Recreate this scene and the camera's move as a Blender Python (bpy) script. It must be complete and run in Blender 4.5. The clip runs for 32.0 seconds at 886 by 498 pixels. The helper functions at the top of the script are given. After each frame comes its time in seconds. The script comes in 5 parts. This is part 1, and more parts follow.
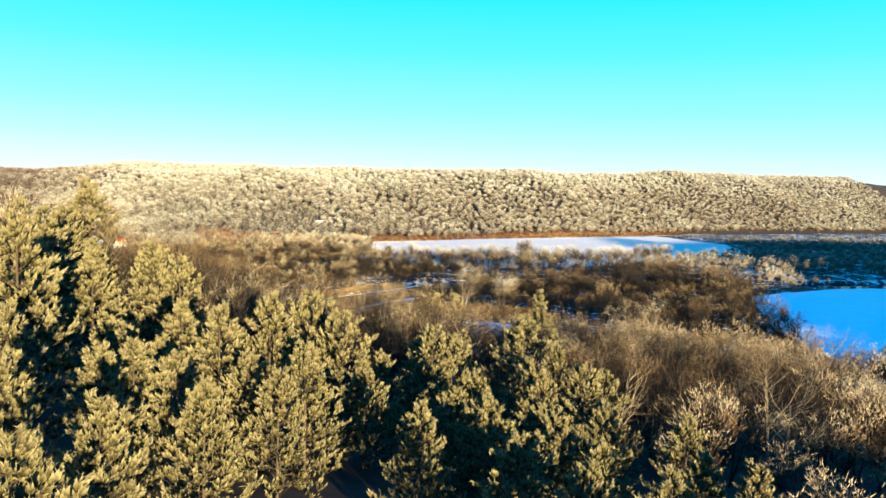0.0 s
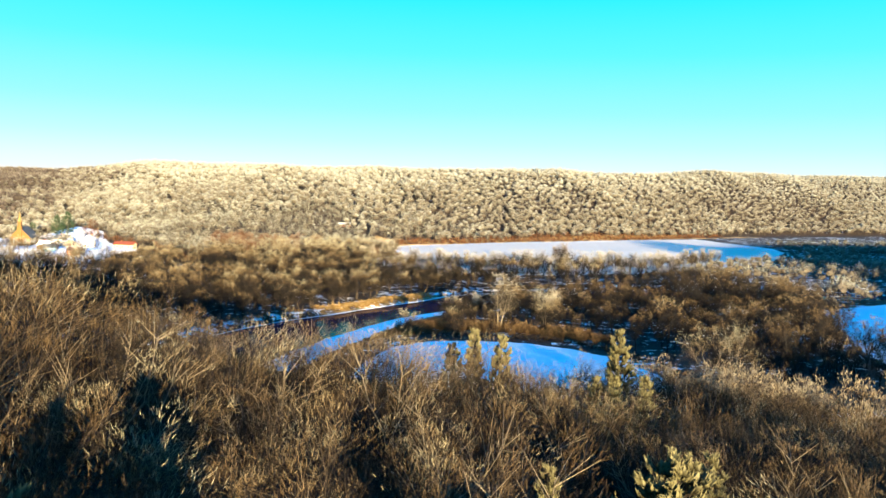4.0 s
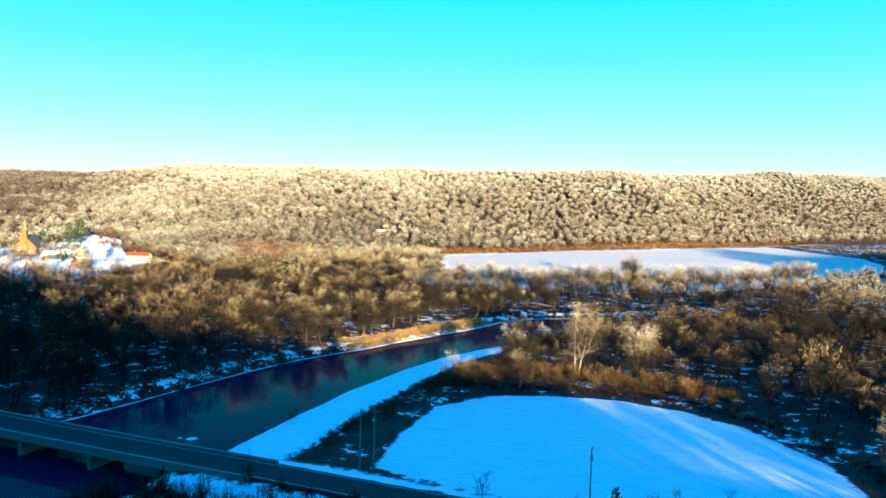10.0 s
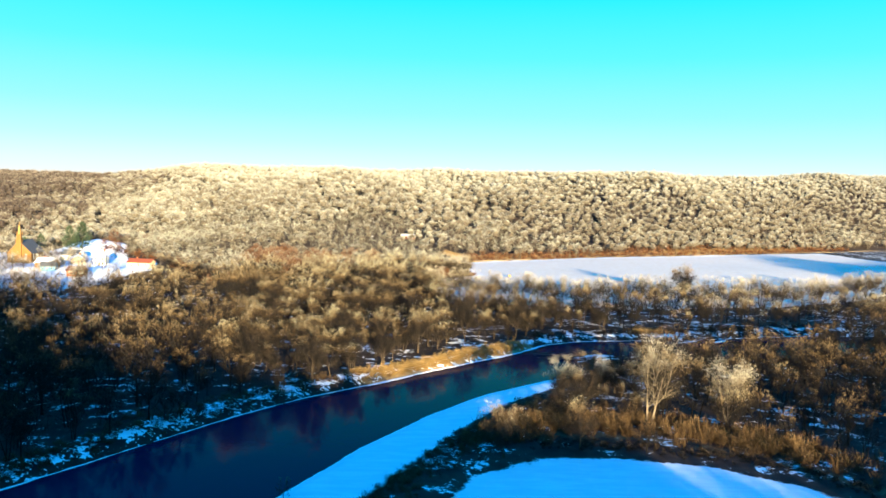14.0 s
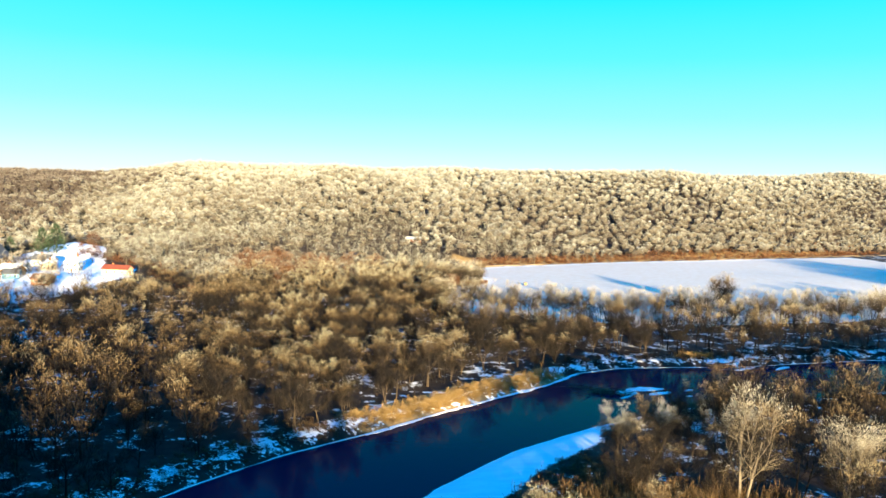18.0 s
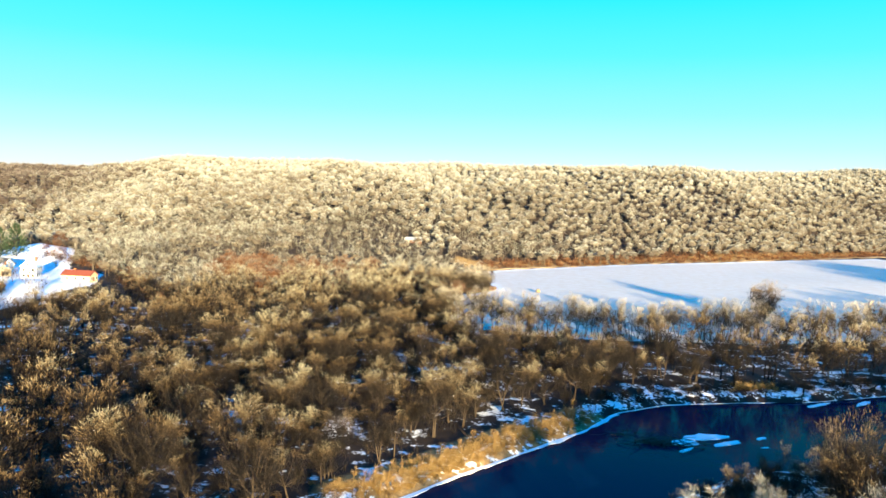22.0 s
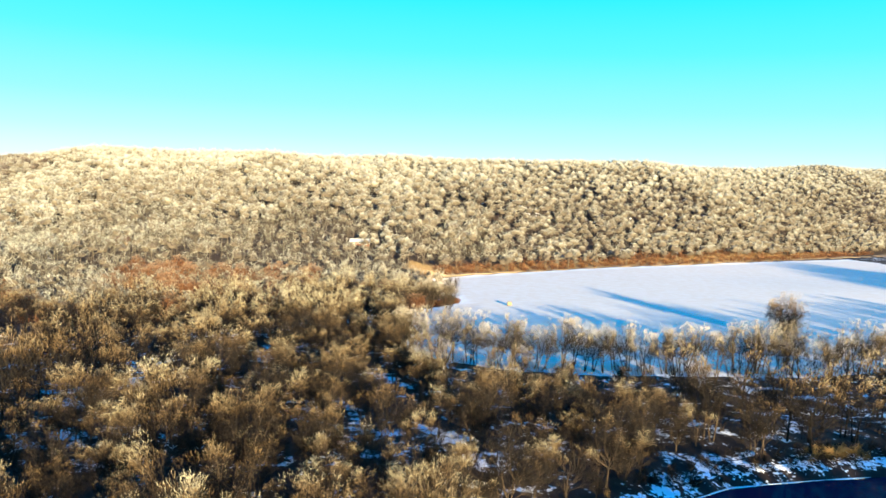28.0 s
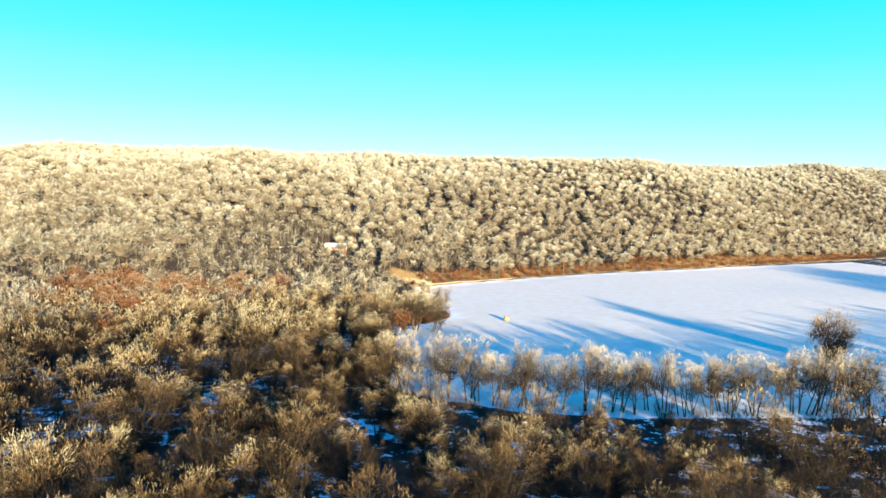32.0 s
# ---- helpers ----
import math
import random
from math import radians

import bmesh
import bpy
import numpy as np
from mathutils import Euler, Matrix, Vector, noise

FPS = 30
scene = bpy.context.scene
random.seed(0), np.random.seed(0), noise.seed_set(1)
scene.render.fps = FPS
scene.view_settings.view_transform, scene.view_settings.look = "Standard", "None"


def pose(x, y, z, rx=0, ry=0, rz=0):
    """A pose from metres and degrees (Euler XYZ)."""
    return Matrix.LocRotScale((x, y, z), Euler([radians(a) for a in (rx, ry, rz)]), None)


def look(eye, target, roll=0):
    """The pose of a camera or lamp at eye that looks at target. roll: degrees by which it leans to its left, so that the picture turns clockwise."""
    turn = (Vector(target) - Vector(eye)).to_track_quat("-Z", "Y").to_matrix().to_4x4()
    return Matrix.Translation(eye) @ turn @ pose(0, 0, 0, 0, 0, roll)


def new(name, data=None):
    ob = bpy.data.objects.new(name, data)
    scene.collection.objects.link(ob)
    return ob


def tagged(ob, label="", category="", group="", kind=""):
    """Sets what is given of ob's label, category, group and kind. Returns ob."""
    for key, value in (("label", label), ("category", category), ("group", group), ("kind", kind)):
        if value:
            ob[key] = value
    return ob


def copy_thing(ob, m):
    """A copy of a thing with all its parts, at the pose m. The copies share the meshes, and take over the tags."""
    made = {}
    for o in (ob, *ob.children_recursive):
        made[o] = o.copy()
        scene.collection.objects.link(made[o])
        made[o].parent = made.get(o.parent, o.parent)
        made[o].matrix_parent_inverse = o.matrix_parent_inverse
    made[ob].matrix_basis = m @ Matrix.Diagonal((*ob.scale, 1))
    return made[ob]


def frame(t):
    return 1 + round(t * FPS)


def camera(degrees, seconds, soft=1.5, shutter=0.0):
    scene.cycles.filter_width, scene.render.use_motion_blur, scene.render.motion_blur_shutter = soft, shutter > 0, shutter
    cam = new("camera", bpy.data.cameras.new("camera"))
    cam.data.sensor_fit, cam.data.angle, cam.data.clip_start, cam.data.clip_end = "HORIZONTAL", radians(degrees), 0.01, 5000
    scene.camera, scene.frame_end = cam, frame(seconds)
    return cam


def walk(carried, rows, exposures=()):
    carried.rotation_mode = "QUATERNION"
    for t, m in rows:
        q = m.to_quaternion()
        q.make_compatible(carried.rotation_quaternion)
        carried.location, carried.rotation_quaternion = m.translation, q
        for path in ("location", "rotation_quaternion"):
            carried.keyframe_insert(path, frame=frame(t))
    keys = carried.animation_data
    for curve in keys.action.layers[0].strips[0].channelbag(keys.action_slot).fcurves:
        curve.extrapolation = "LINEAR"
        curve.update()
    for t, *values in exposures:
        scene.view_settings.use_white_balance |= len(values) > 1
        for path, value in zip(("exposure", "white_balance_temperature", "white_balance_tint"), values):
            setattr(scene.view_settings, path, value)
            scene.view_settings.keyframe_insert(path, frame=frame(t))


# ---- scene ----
cam = camera(59.5, 32.0)
PATH = [
    (0, (-4.212, -66.111, 59.337), (-3.923, -64.138, 59.187), 1.6),
    (0.5, (-3.532, -59.986, 59.285), (-3.247, -58.011, 59.141), 1.2),
    (1, (-2.773, -54.004, 59.353), (-2.496, -52.028, 59.208), 1.1),
    (1.5, (-2.092, -48.212, 59.488), (-1.825, -46.235, 59.343), 1.0),
    (2, (-1.579, -42.73, 59.53), (-1.322, -40.752, 59.383), 1.2),
    (2.5, (-1.13, -37.31, 59.574), (-0.883, -35.331, 59.424), 1.4),
    (3, (-0.698, -32.029, 59.501), (-0.46, -30.049, 59.35), 1.5),
    (3.5, (-0.342, -26.521, 59.405), (-0.113, -24.54, 59.254), 1.6),
    (5.5, (1.041, -1.724, 59.692), (1.236, 0.261, 59.541), 1.5),
    (6, (1.428, 4.547, 59.747), (1.614, 6.532, 59.594), 1.5),
    (6.5, (1.786, 10.82, 59.794), (1.962, 12.807, 59.643), 1.5),
    (7, (2.046, 17.038, 59.845), (2.213, 19.025, 59.692), 1.4),
    (7.5, (2.213, 23.182, 59.881), (2.37, 25.17, 59.727), 1.4),
    (8, (2.286, 29.221, 59.895), (2.435, 31.21, 59.742), 1.4),
    (8.5, (2.329, 35.157, 59.88), (2.467, 37.146, 59.728), 1.4),
    (9, (2.419, 41.09, 59.822), (2.548, 43.08, 59.672), 1.4),
    (9.5, (2.545, 47.124, 59.736), (2.663, 49.115, 59.589), 1.5),
    (10, (2.621, 53.282, 59.632), (2.73, 55.273, 59.487), 1.5),
    (10.5, (2.685, 59.597, 59.552), (2.785, 61.59, 59.407), 1.5),
    (11, (2.715, 66.043, 59.509), (2.806, 68.036, 59.364), 1.6),
    (11.5, (2.712, 72.419, 59.482), (2.794, 74.412, 59.336), 1.5),
    (12, (2.627, 78.694, 59.491), (2.701, 80.688, 59.347), 1.6),
    (12.5, (2.522, 84.855, 59.509), (2.59, 86.848, 59.365), 1.5),
    (13, (2.408, 91.049, 59.525), (2.468, 93.043, 59.382), 1.6),
    (13.5, (2.24, 97.251, 59.524), (2.293, 99.245, 59.381), 1.6),
    (14, (2.042, 103.52, 59.502), (2.087, 105.514, 59.36), 1.6),
    (14.5, (1.796, 109.853, 59.462), (1.834, 111.847, 59.32), 1.6),
    (15, (1.462, 116.271, 59.389), (1.495, 118.266, 59.247), 1.7),
    (15.5, (1.122, 122.545, 59.31), (1.152, 124.54, 59.168), 1.7),
    (17.5, (-0.109, 147.131, 59.235), (-0.075, 149.126, 59.091), 1.6),
    (18, (-0.322, 153.432, 59.261), (-0.287, 155.426, 59.118), 1.7),
    (18.5, (-0.403, 159.843, 59.295), (-0.369, 161.838, 59.152), 1.7),
    (19, (-0.461, 166.33, 59.337), (-0.427, 168.324, 59.192), 1.7),
    (19.5, (-0.562, 172.742, 59.35), (-0.528, 174.736, 59.204), 1.7),
    (20, (-0.822, 179.06, 59.371), (-0.788, 181.054, 59.223), 1.7),
    (20.5, (-1.11, 185.263, 59.396), (-1.074, 187.257, 59.247), 1.7),
    (21, (-1.491, 191.428, 59.415), (-1.455, 193.422, 59.265), 1.7),
    (21.5, (-1.943, 197.471, 59.395), (-1.905, 199.465, 59.244), 1.8),
    (22, (-2.393, 203.495, 59.362), (-2.354, 205.488, 59.21), 1.8),
    (22.5, (-2.8, 209.479, 59.311), (-2.76, 211.473, 59.158), 1.8),
    (23, (-3.236, 215.507, 59.249), (-3.193, 217.5, 59.096), 1.8),
    (23.5, (-3.721, 221.53, 59.182), (-3.666, 223.524, 59.028), 1.8),
    (24, (-4.115, 227.529, 59.097), (-4.036, 229.522, 58.942), 1.8),
    (24.5, (-4.474, 233.443, 59.023), (-4.369, 235.434, 58.868), 1.8),
    (25, (-4.912, 239.31, 58.956), (-4.794, 241.3, 58.801), 1.8),
    (25.5, (-5.355, 245.107, 58.889), (-5.222, 247.096, 58.733), 1.8),
    (27.5, (-6.764, 268.05, 58.335), (-6.584, 270.036, 58.177), 2.0),
    (28, (-6.742, 273.945, 58.298), (-6.554, 275.93, 58.141), 2.0),
    (28.5, (-6.598, 280.042, 58.32), (-6.403, 282.027, 58.162), 2.0),
    (29, (-6.476, 286.171, 58.321), (-6.275, 288.155, 58.162), 2.0),
    (29.5, (-6.398, 292.201, 58.257), (-6.189, 294.184, 58.099), 2.0),
    (30, (-6.372, 298.065, 58.108), (-6.156, 300.047, 57.95), 2.0),
    (30.5, (-6.367, 303.861, 57.939), (-6.142, 305.843, 57.782), 2.1),
    (31, (-6.352, 309.622, 57.782), (-6.121, 311.602, 57.626), 2.0),
    (31.5, (-6.299, 315.5, 57.709), (-6.061, 317.479, 57.554), 2.0),
    (32, (-6.215, 321.443, 57.692), (-5.972, 323.422, 57.536), 2.0),
]
walk(cam, [(t, look(eye, target, roll)) for t, eye, target, roll in PATH])

# ---- world, sun, exposure ----
SUN_AZ, SUN_EL = radians(166.0), radians(6.8)     # azimuth clockwise from +y
scene.view_settings.exposure = 2.3
world = bpy.data.worlds.new("world")
scene.world = world
world.use_nodes = True
wn, wl = world.node_tree.nodes, world.node_tree.links
wn.clear()
w_out, w_bg = wn.new("ShaderNodeOutputWorld"), wn.new("ShaderNodeBackground")
w_sky = wn.new("ShaderNodeTexSky")
w_sky.sky_type, w_sky.sun_disc = "NISHITA", False
w_sky.sun_elevation, w_sky.sun_rotation = SUN_EL, SUN_AZ
w_geo, w_sep, w_ramp = wn.new("ShaderNodeTexCoord"), wn.new("ShaderNodeSeparateXYZ"), wn.new("ShaderNodeValToRGB")
w_mix = wn.new("ShaderNodeMix")
w_mix.data_type, w_mix.blend_type = "RGBA", "MIX"
w_mix.inputs[0].default_value = 0.001
wl.new(w_geo.outputs["Generated"], w_sep.inputs[0])
wl.new(w_sep.outputs["Z"], w_ramp.inputs[0])
r = w_ramp.color_ramp
r.interpolation = "LINEAR"
stops = [(0.0, (1.0, 1.0, 1.0)), (0.03, (0.80, 0.98, 1.0)), (0.06, (0.56, 0.97, 1.0)), (0.10, (0.34, 0.96, 1.0)), (0.17, (0.12, 0.94, 1.0)),
         (0.25, (0.01, 0.88, 1.0)), (0.34, (0.0, 0.60, 1.2)), (0.5, (0.0, 0.42, 1.25)), (1.0, (0.0, 0.35, 1.25))]
while len(r.elements) < len(stops):
    r.elements.new(0.5)
for e, (p, c) in zip(r.elements, stops):
    e.position, e.color = p, (*c, 1)
wl.new(w_ramp.outputs[0], w_mix.inputs[6])
wl.new(w_sky.outputs[0], w_mix.inputs[7])
wl.new(w_mix.outputs[2], w_bg.inputs[0])
w_bg.inputs[1].default_value = 0.21
wl.new(w_bg.outputs[0], w_out.inputs[0])

sun = new("sun", bpy.data.lights.new("sun", "SUN"))
sun.data.energy, sun.data.angle, sun.data.color = 5.7, radians(0.6), (1.0, 0.81, 0.46)
to_sun = Vector((math.sin(SUN_AZ) * math.cos(SUN_EL), math.cos(SUN_AZ) * math.cos(SUN_EL), math.sin(SUN_EL)))
sun.matrix_world = Matrix.Translation((60, -300, 200)) @ to_sun.to_track_quat("Z", "Y").to_matrix().to_4x4()


# ---- materials ----
class Mat:
    """A small node-graph builder round one Principled surface."""
    def __init__(self, name, rough=0.8, metal=0.0, spec=0.3):
        self.m = bpy.data.materials.new(name)
        self.m.use_nodes = True
        self.t = self.m.node_tree
        self.p = self.t.nodes["Principled BSDF"]
        self.p.inputs["Roughness"].default_value = rough
        self.p.inputs["Metallic"].default_value = metal
        self.p.inputs["Specular IOR Level"].default_value = spec

    def node(self, kind, **values):
        n = self.t.nodes.new(kind)
        for k, v in values.items():
            n.inputs[k].default_value = v
        return n

    def wire(self, a, b):
        self.t.links.new(a, b)

    def noise(self, scale, detail=4.0, coords="Object", rough=0.55, squash=None):
        tc, n = self.node("ShaderNodeTexCoord"), self.node("ShaderNodeTexNoise", Scale=scale, Detail=detail, Roughness=rough)
        src = self.node("ShaderNodeNewGeometry").outputs["Position"] if coords == "World" else tc.outputs[coords]
        if squash:
            mp = self.node("ShaderNodeMapping")
            mp.inputs["Scale"].default_value = squash
            self.wire(src, mp.inputs[0])
            src = mp.outputs[0]
        self.wire(src, n.inputs["Vector"])
        return n.outputs[0]

    def attr(self, name):
        a = self.t.nodes.new("ShaderNodeAttribute")
        a.attribute_name = name
        return a.outputs["Fac"]

    def math(self, op, a, b=None, clamp=False):
        n = self.t.nodes.new("ShaderNodeMath")
        n.operation, n.use_clamp = op, clamp
        for i, v in enumerate((a, b)):
            if v is None:
                continue
            if isinstance(v, (int, float)):
                n.inputs[i].default_value = v
            else:
                self.wire(v, n.inputs[i])
        return n.outputs[0]

    def step(self, v, lo, hi):
        n = self.t.nodes.new("ShaderNodeMapRange")
        n.interpolation_type = "SMOOTHSTEP"
        self.wire(v, n.inputs[0])
        n.inputs[1].default_value, n.inputs[2].default_value = lo, hi
        return n.outputs[0]

    def mix(self, f, a, b, blend="MIX"):
        n = self.t.nodes.new("ShaderNodeMix")
        n.data_type, n.blend_type = "RGBA", blend
        for i, v in ((0, f), (6, a), (7, b)):
            if isinstance(v, (int, float)):
                n.inputs[i].default_value = v
            elif isinstance(v, tuple):
                n.inputs[i].default_value = (*v, 1)
            else:
                self.wire(v, n.inputs[i])
        return n.outputs[2]

    def colour(self, c):
        if isinstance(c, tuple):
            self.p.inputs["Base Color"].default_value = (*c, 1)
        else:
            self.wire(c, self.p.inputs["Base Color"])
        return self

    def bump(self, h, strength=0.4, dist=0.05):
        b = self.node("ShaderNodeBump", Strength=strength, Distance=dist)
        self.wire(h, b.inputs["Height"])
        self.wire(b.outputs[0], self.p.inputs["Normal"])
        return self


def island(mt):
    return mt.node("ShaderNodeNewGeometry").outputs["Random Per Island"]


def plain(name, c, c2, scale, rough=0.8, bump=0.3, dist=0.02, metal=0.0):
    mt = Mat(name, rough, metal)
    n = mt.noise(scale, 6)
    big = mt.noise(scale * 0.13, 3)
    mt.colour(mt.mix(mt.step(big, 0.3, 0.7), mt.mix(n, c, c2), mt.mix(n, c2, tuple(0.8 * v for v in c))))
    return mt.bump(n, bump, dist).m


def ground_material():
    mt = Mat("snowy_ground", 0.85, spec=0.2)
    fine, mid, big = mt.noise(1.1, 6, "World"), mt.noise(0.22, 5, "World"), mt.noise(0.035, 4, "World")
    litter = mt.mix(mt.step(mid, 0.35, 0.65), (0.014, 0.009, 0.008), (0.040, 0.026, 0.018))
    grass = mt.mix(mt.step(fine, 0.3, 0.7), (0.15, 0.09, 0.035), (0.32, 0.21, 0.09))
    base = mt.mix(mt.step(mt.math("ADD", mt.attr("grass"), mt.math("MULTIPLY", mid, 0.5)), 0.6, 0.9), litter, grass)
    wind = mt.noise(0.5, 4, "World", squash=(0.25, 1.0, 1.0))
    snow_c = mt.mix(mt.step(wind, 0.35, 0.7), (0.80, 0.82, 0.86), (0.90, 0.90, 0.91))
    # wheel and plough lines that show through the thin snow of the far field
    tc, wv = mt.node("ShaderNodeNewGeometry"), mt.node("ShaderNodeTexWave", Scale=0.055, Distortion=5.0)
    wv.inputs["Detail Scale"].default_value = 0.25
    mp = mt.node("ShaderNodeMapping")
    mp.inputs["Rotation"].default_value = (0, 0, radians(58))
    mt.wire(tc.outputs["Position"], mp.inputs[0])
    mt.wire(mp.outputs[0], wv.inputs["Vector"])
    rut = mt.math("MULTIPLY", mt.step(wv.outputs["Fac"], 0.72, 0.98), mt.math("MULTIPLY", mt.attr("field"), mt.step(mid, 0.35, 0.7)))
    snow_c = mt.mix(mt.math("MULTIPLY", rut, 0.40), snow_c, (0.52, 0.43, 0.36))
    snow_c = mt.mix(mt.math("MULTIPLY", mt.attr("field"), mt.math("ADD", 0.7, mt.math("MULTIPLY", mt.step(mid, 0.2, 0.8), 0.3))), snow_c, (0.68, 0.565, 0.45))
    # open snow by distance from its outline; in the woods only patches
    edge = mt.math("ADD", mt.attr("open"), mt.math("MULTIPLY", mt.math("SUBTRACT", mt.math("ADD", mid, mt.math("MULTIPLY", fine, 0.5)), 0.75), 4.0))
    band = mt.math("SUBTRACT", 1.0, mt.math("ABSOLUTE", mt.math("MULTIPLY", mt.math("SUBTRACT", mt.attr("shore"), 4.5), 0.16)))
    band = mt.math("ADD", band, mt.math("MULTIPLY", mt.math("SUBTRACT", mt.math("ADD", fine, mid), 1.05), 3.2))
    open_m = mt.math("MAXIMUM", mt.step(edge, -0.5, 0.7), mt.step(band, 0.62, 0.82))
    patch = mt.math("ADD", mt.math("ADD", mt.math("MULTIPLY", mid, 0.75), mt.math("MULTIPLY", fine, 0.35)), mt.math("ADD", mt.math("MULTIPLY", big, 0.4), mt.attr("patch")))
    patch_m = mt.step(patch, 0.93, 1.0)
    snow_m = mt.math("MAXIMUM", open_m, patch_m)
    mt.colour(mt.mix(snow_m, base, snow_c))
    mt.bump(mt.math("ADD", mt.math("MULTIPLY", fine, 0.6), mt.math("MULTIPLY", wind, 0.8)), 0.35, 0.12)
    return mt.m


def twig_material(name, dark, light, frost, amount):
    """Twigs of bark with hoar frost at the exposed tips; 'tone' also paints shade inside and below."""
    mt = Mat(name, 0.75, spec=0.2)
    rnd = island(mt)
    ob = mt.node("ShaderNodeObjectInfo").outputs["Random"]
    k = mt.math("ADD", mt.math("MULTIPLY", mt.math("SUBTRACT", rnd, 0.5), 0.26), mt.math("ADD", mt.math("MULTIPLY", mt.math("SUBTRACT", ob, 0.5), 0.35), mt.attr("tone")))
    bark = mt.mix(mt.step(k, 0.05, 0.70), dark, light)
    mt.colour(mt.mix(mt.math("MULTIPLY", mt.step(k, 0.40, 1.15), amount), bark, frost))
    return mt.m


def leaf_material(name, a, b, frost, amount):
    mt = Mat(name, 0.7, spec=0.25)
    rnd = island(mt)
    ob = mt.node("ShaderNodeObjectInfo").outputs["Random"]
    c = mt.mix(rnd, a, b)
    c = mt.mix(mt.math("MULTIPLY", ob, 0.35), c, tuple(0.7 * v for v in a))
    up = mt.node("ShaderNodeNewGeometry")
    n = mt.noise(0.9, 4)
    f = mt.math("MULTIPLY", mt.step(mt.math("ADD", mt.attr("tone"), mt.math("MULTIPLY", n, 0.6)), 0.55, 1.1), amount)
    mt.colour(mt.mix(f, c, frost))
    return mt.m


def water_material():
    mt = Mat("river_water", 0.07, spec=0.03)
    mt.colour((0.001, 0.009, 0.034))
    n1 = mt.noise(0.35, 3, "World", squash=(1.0, 0.6, 1))
    n2 = mt.noise(2.2, 3, "World")
    mt.bump(mt.math("ADD", n1, mt.math("MULTIPLY", n2, 0.15)), 0.10, 0.25)
    mt.p.inputs["IOR"].default_value = 1.33
    mt.p.inputs["Specular Tint"].default_value = (0.22, 0.5, 1.0, 1)
    return mt.m


M_GROUND = ground_material()
M_WATER = water_material()
M_BARK = plain("bark", (0.025, 0.017, 0.011), (0.065, 0.045, 0.029), 3.0, 0.9, 0.6, 0.03)
M_PALEBARK = plain("pale_bark", (0.11, 0.085, 0.06), (0.20, 0.16, 0.115), 2.0, 0.9, 0.6, 0.03)
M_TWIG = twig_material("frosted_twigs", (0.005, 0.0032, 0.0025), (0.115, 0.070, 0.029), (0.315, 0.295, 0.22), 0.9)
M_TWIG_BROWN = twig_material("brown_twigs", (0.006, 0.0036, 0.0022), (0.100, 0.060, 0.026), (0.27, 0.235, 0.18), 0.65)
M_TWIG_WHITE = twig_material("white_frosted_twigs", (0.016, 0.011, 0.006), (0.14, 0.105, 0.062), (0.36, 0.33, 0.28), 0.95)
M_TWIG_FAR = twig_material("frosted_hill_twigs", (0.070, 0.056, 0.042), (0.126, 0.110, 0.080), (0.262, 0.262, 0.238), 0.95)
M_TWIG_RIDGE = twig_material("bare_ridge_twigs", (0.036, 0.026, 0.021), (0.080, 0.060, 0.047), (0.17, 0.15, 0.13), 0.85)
M_OAK = leaf_material("rust_oak_leaves", (0.050, 0.018, 0.006), (0.105, 0.042, 0.014), (0.3, 0.24, 0.18), 0.25)
M_REDBRUSH = twig_material("red_brush", (0.07, 0.028, 0.012), (0.17, 0.075, 0.03), (0.3, 0.23, 0.17), 0.3)
M_TANBRUSH = twig_material("tan_brush", (0.05, 0.028, 0.011), (0.16, 0.098, 0.042), (0.32, 0.25, 0.17), 0.4)
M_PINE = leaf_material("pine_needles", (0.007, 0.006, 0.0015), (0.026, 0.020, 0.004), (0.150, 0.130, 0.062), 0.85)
M_SPRUCE = leaf_material("spruce_needles", (0.012, 0.028, 0.014), (0.03, 0.05, 0.02), (0.3, 0.33, 0.28), 0.35)
M_GRASS = twig_material("dry_grass", (0.17, 0.10, 0.03), (0.36, 0.23, 0.09), (0.4, 0.33, 0.22), 0.35)
M_ASPHALT = plain("asphalt", (0.014, 0.014, 0.016), (0.030, 0.030, 0.032), 2.5, 0.85, 0.3, 0.01)
M_CONCRETE = plain("concrete", (0.13, 0.13, 0.12), (0.22, 0.215, 0.20), 1.2, 0.85, 0.3, 0.02)
M_POLE = plain("weathered_pole_wood", (0.16, 0.13, 0.10), (0.28, 0.23, 0.18), 3.0, 0.9, 0.4, 0.01)
M_WIRE = plain("wire", (0.05, 0.05, 0.05), (0.10, 0.10, 0.10), 4.0, 0.5, 0.05, 0.001)
M_PAINT = plain("road_paint", (0.55, 0.55, 0.52), (0.75, 0.74, 0.70), 4.0, 0.7, 0.1, 0.002)
M_SNOW = plain("snow", (0.80, 0.82, 0.86), (0.90, 0.90, 0.91), 1.2, 0.85, 0.4, 0.05)
# darker copy of the snow, with a roof's shade put into its colour
M_SHADY_SNOW = plain("shaded_roof_snow", (0.30, 0.31, 0.32), (0.42, 0.42, 0.42), 1.2, 0.9, 0.4, 0.05)
M_GRAVEL = plain("tan_gravel", (0.16, 0.115, 0.07), (0.26, 0.195, 0.125), 1.5, 0.95, 0.4, 0.03)
M_WALL_TAN = plain("tan_brick", (0.13, 0.062, 0.016), (0.20, 0.10, 0.028), 2.0, 0.85, 0.3, 0.02)
M_WALL_GOLD = plain("golden_metal_roof", (0.20, 0.125, 0.035), (0.27, 0.175, 0.055), 1.4, 0.7, 0.2, 0.02)
M_WALL_WHITE = plain("white_siding", (0.72, 0.70, 0.66), (0.82, 0.80, 0.76), 1.4, 0.75, 0.2, 0.02)
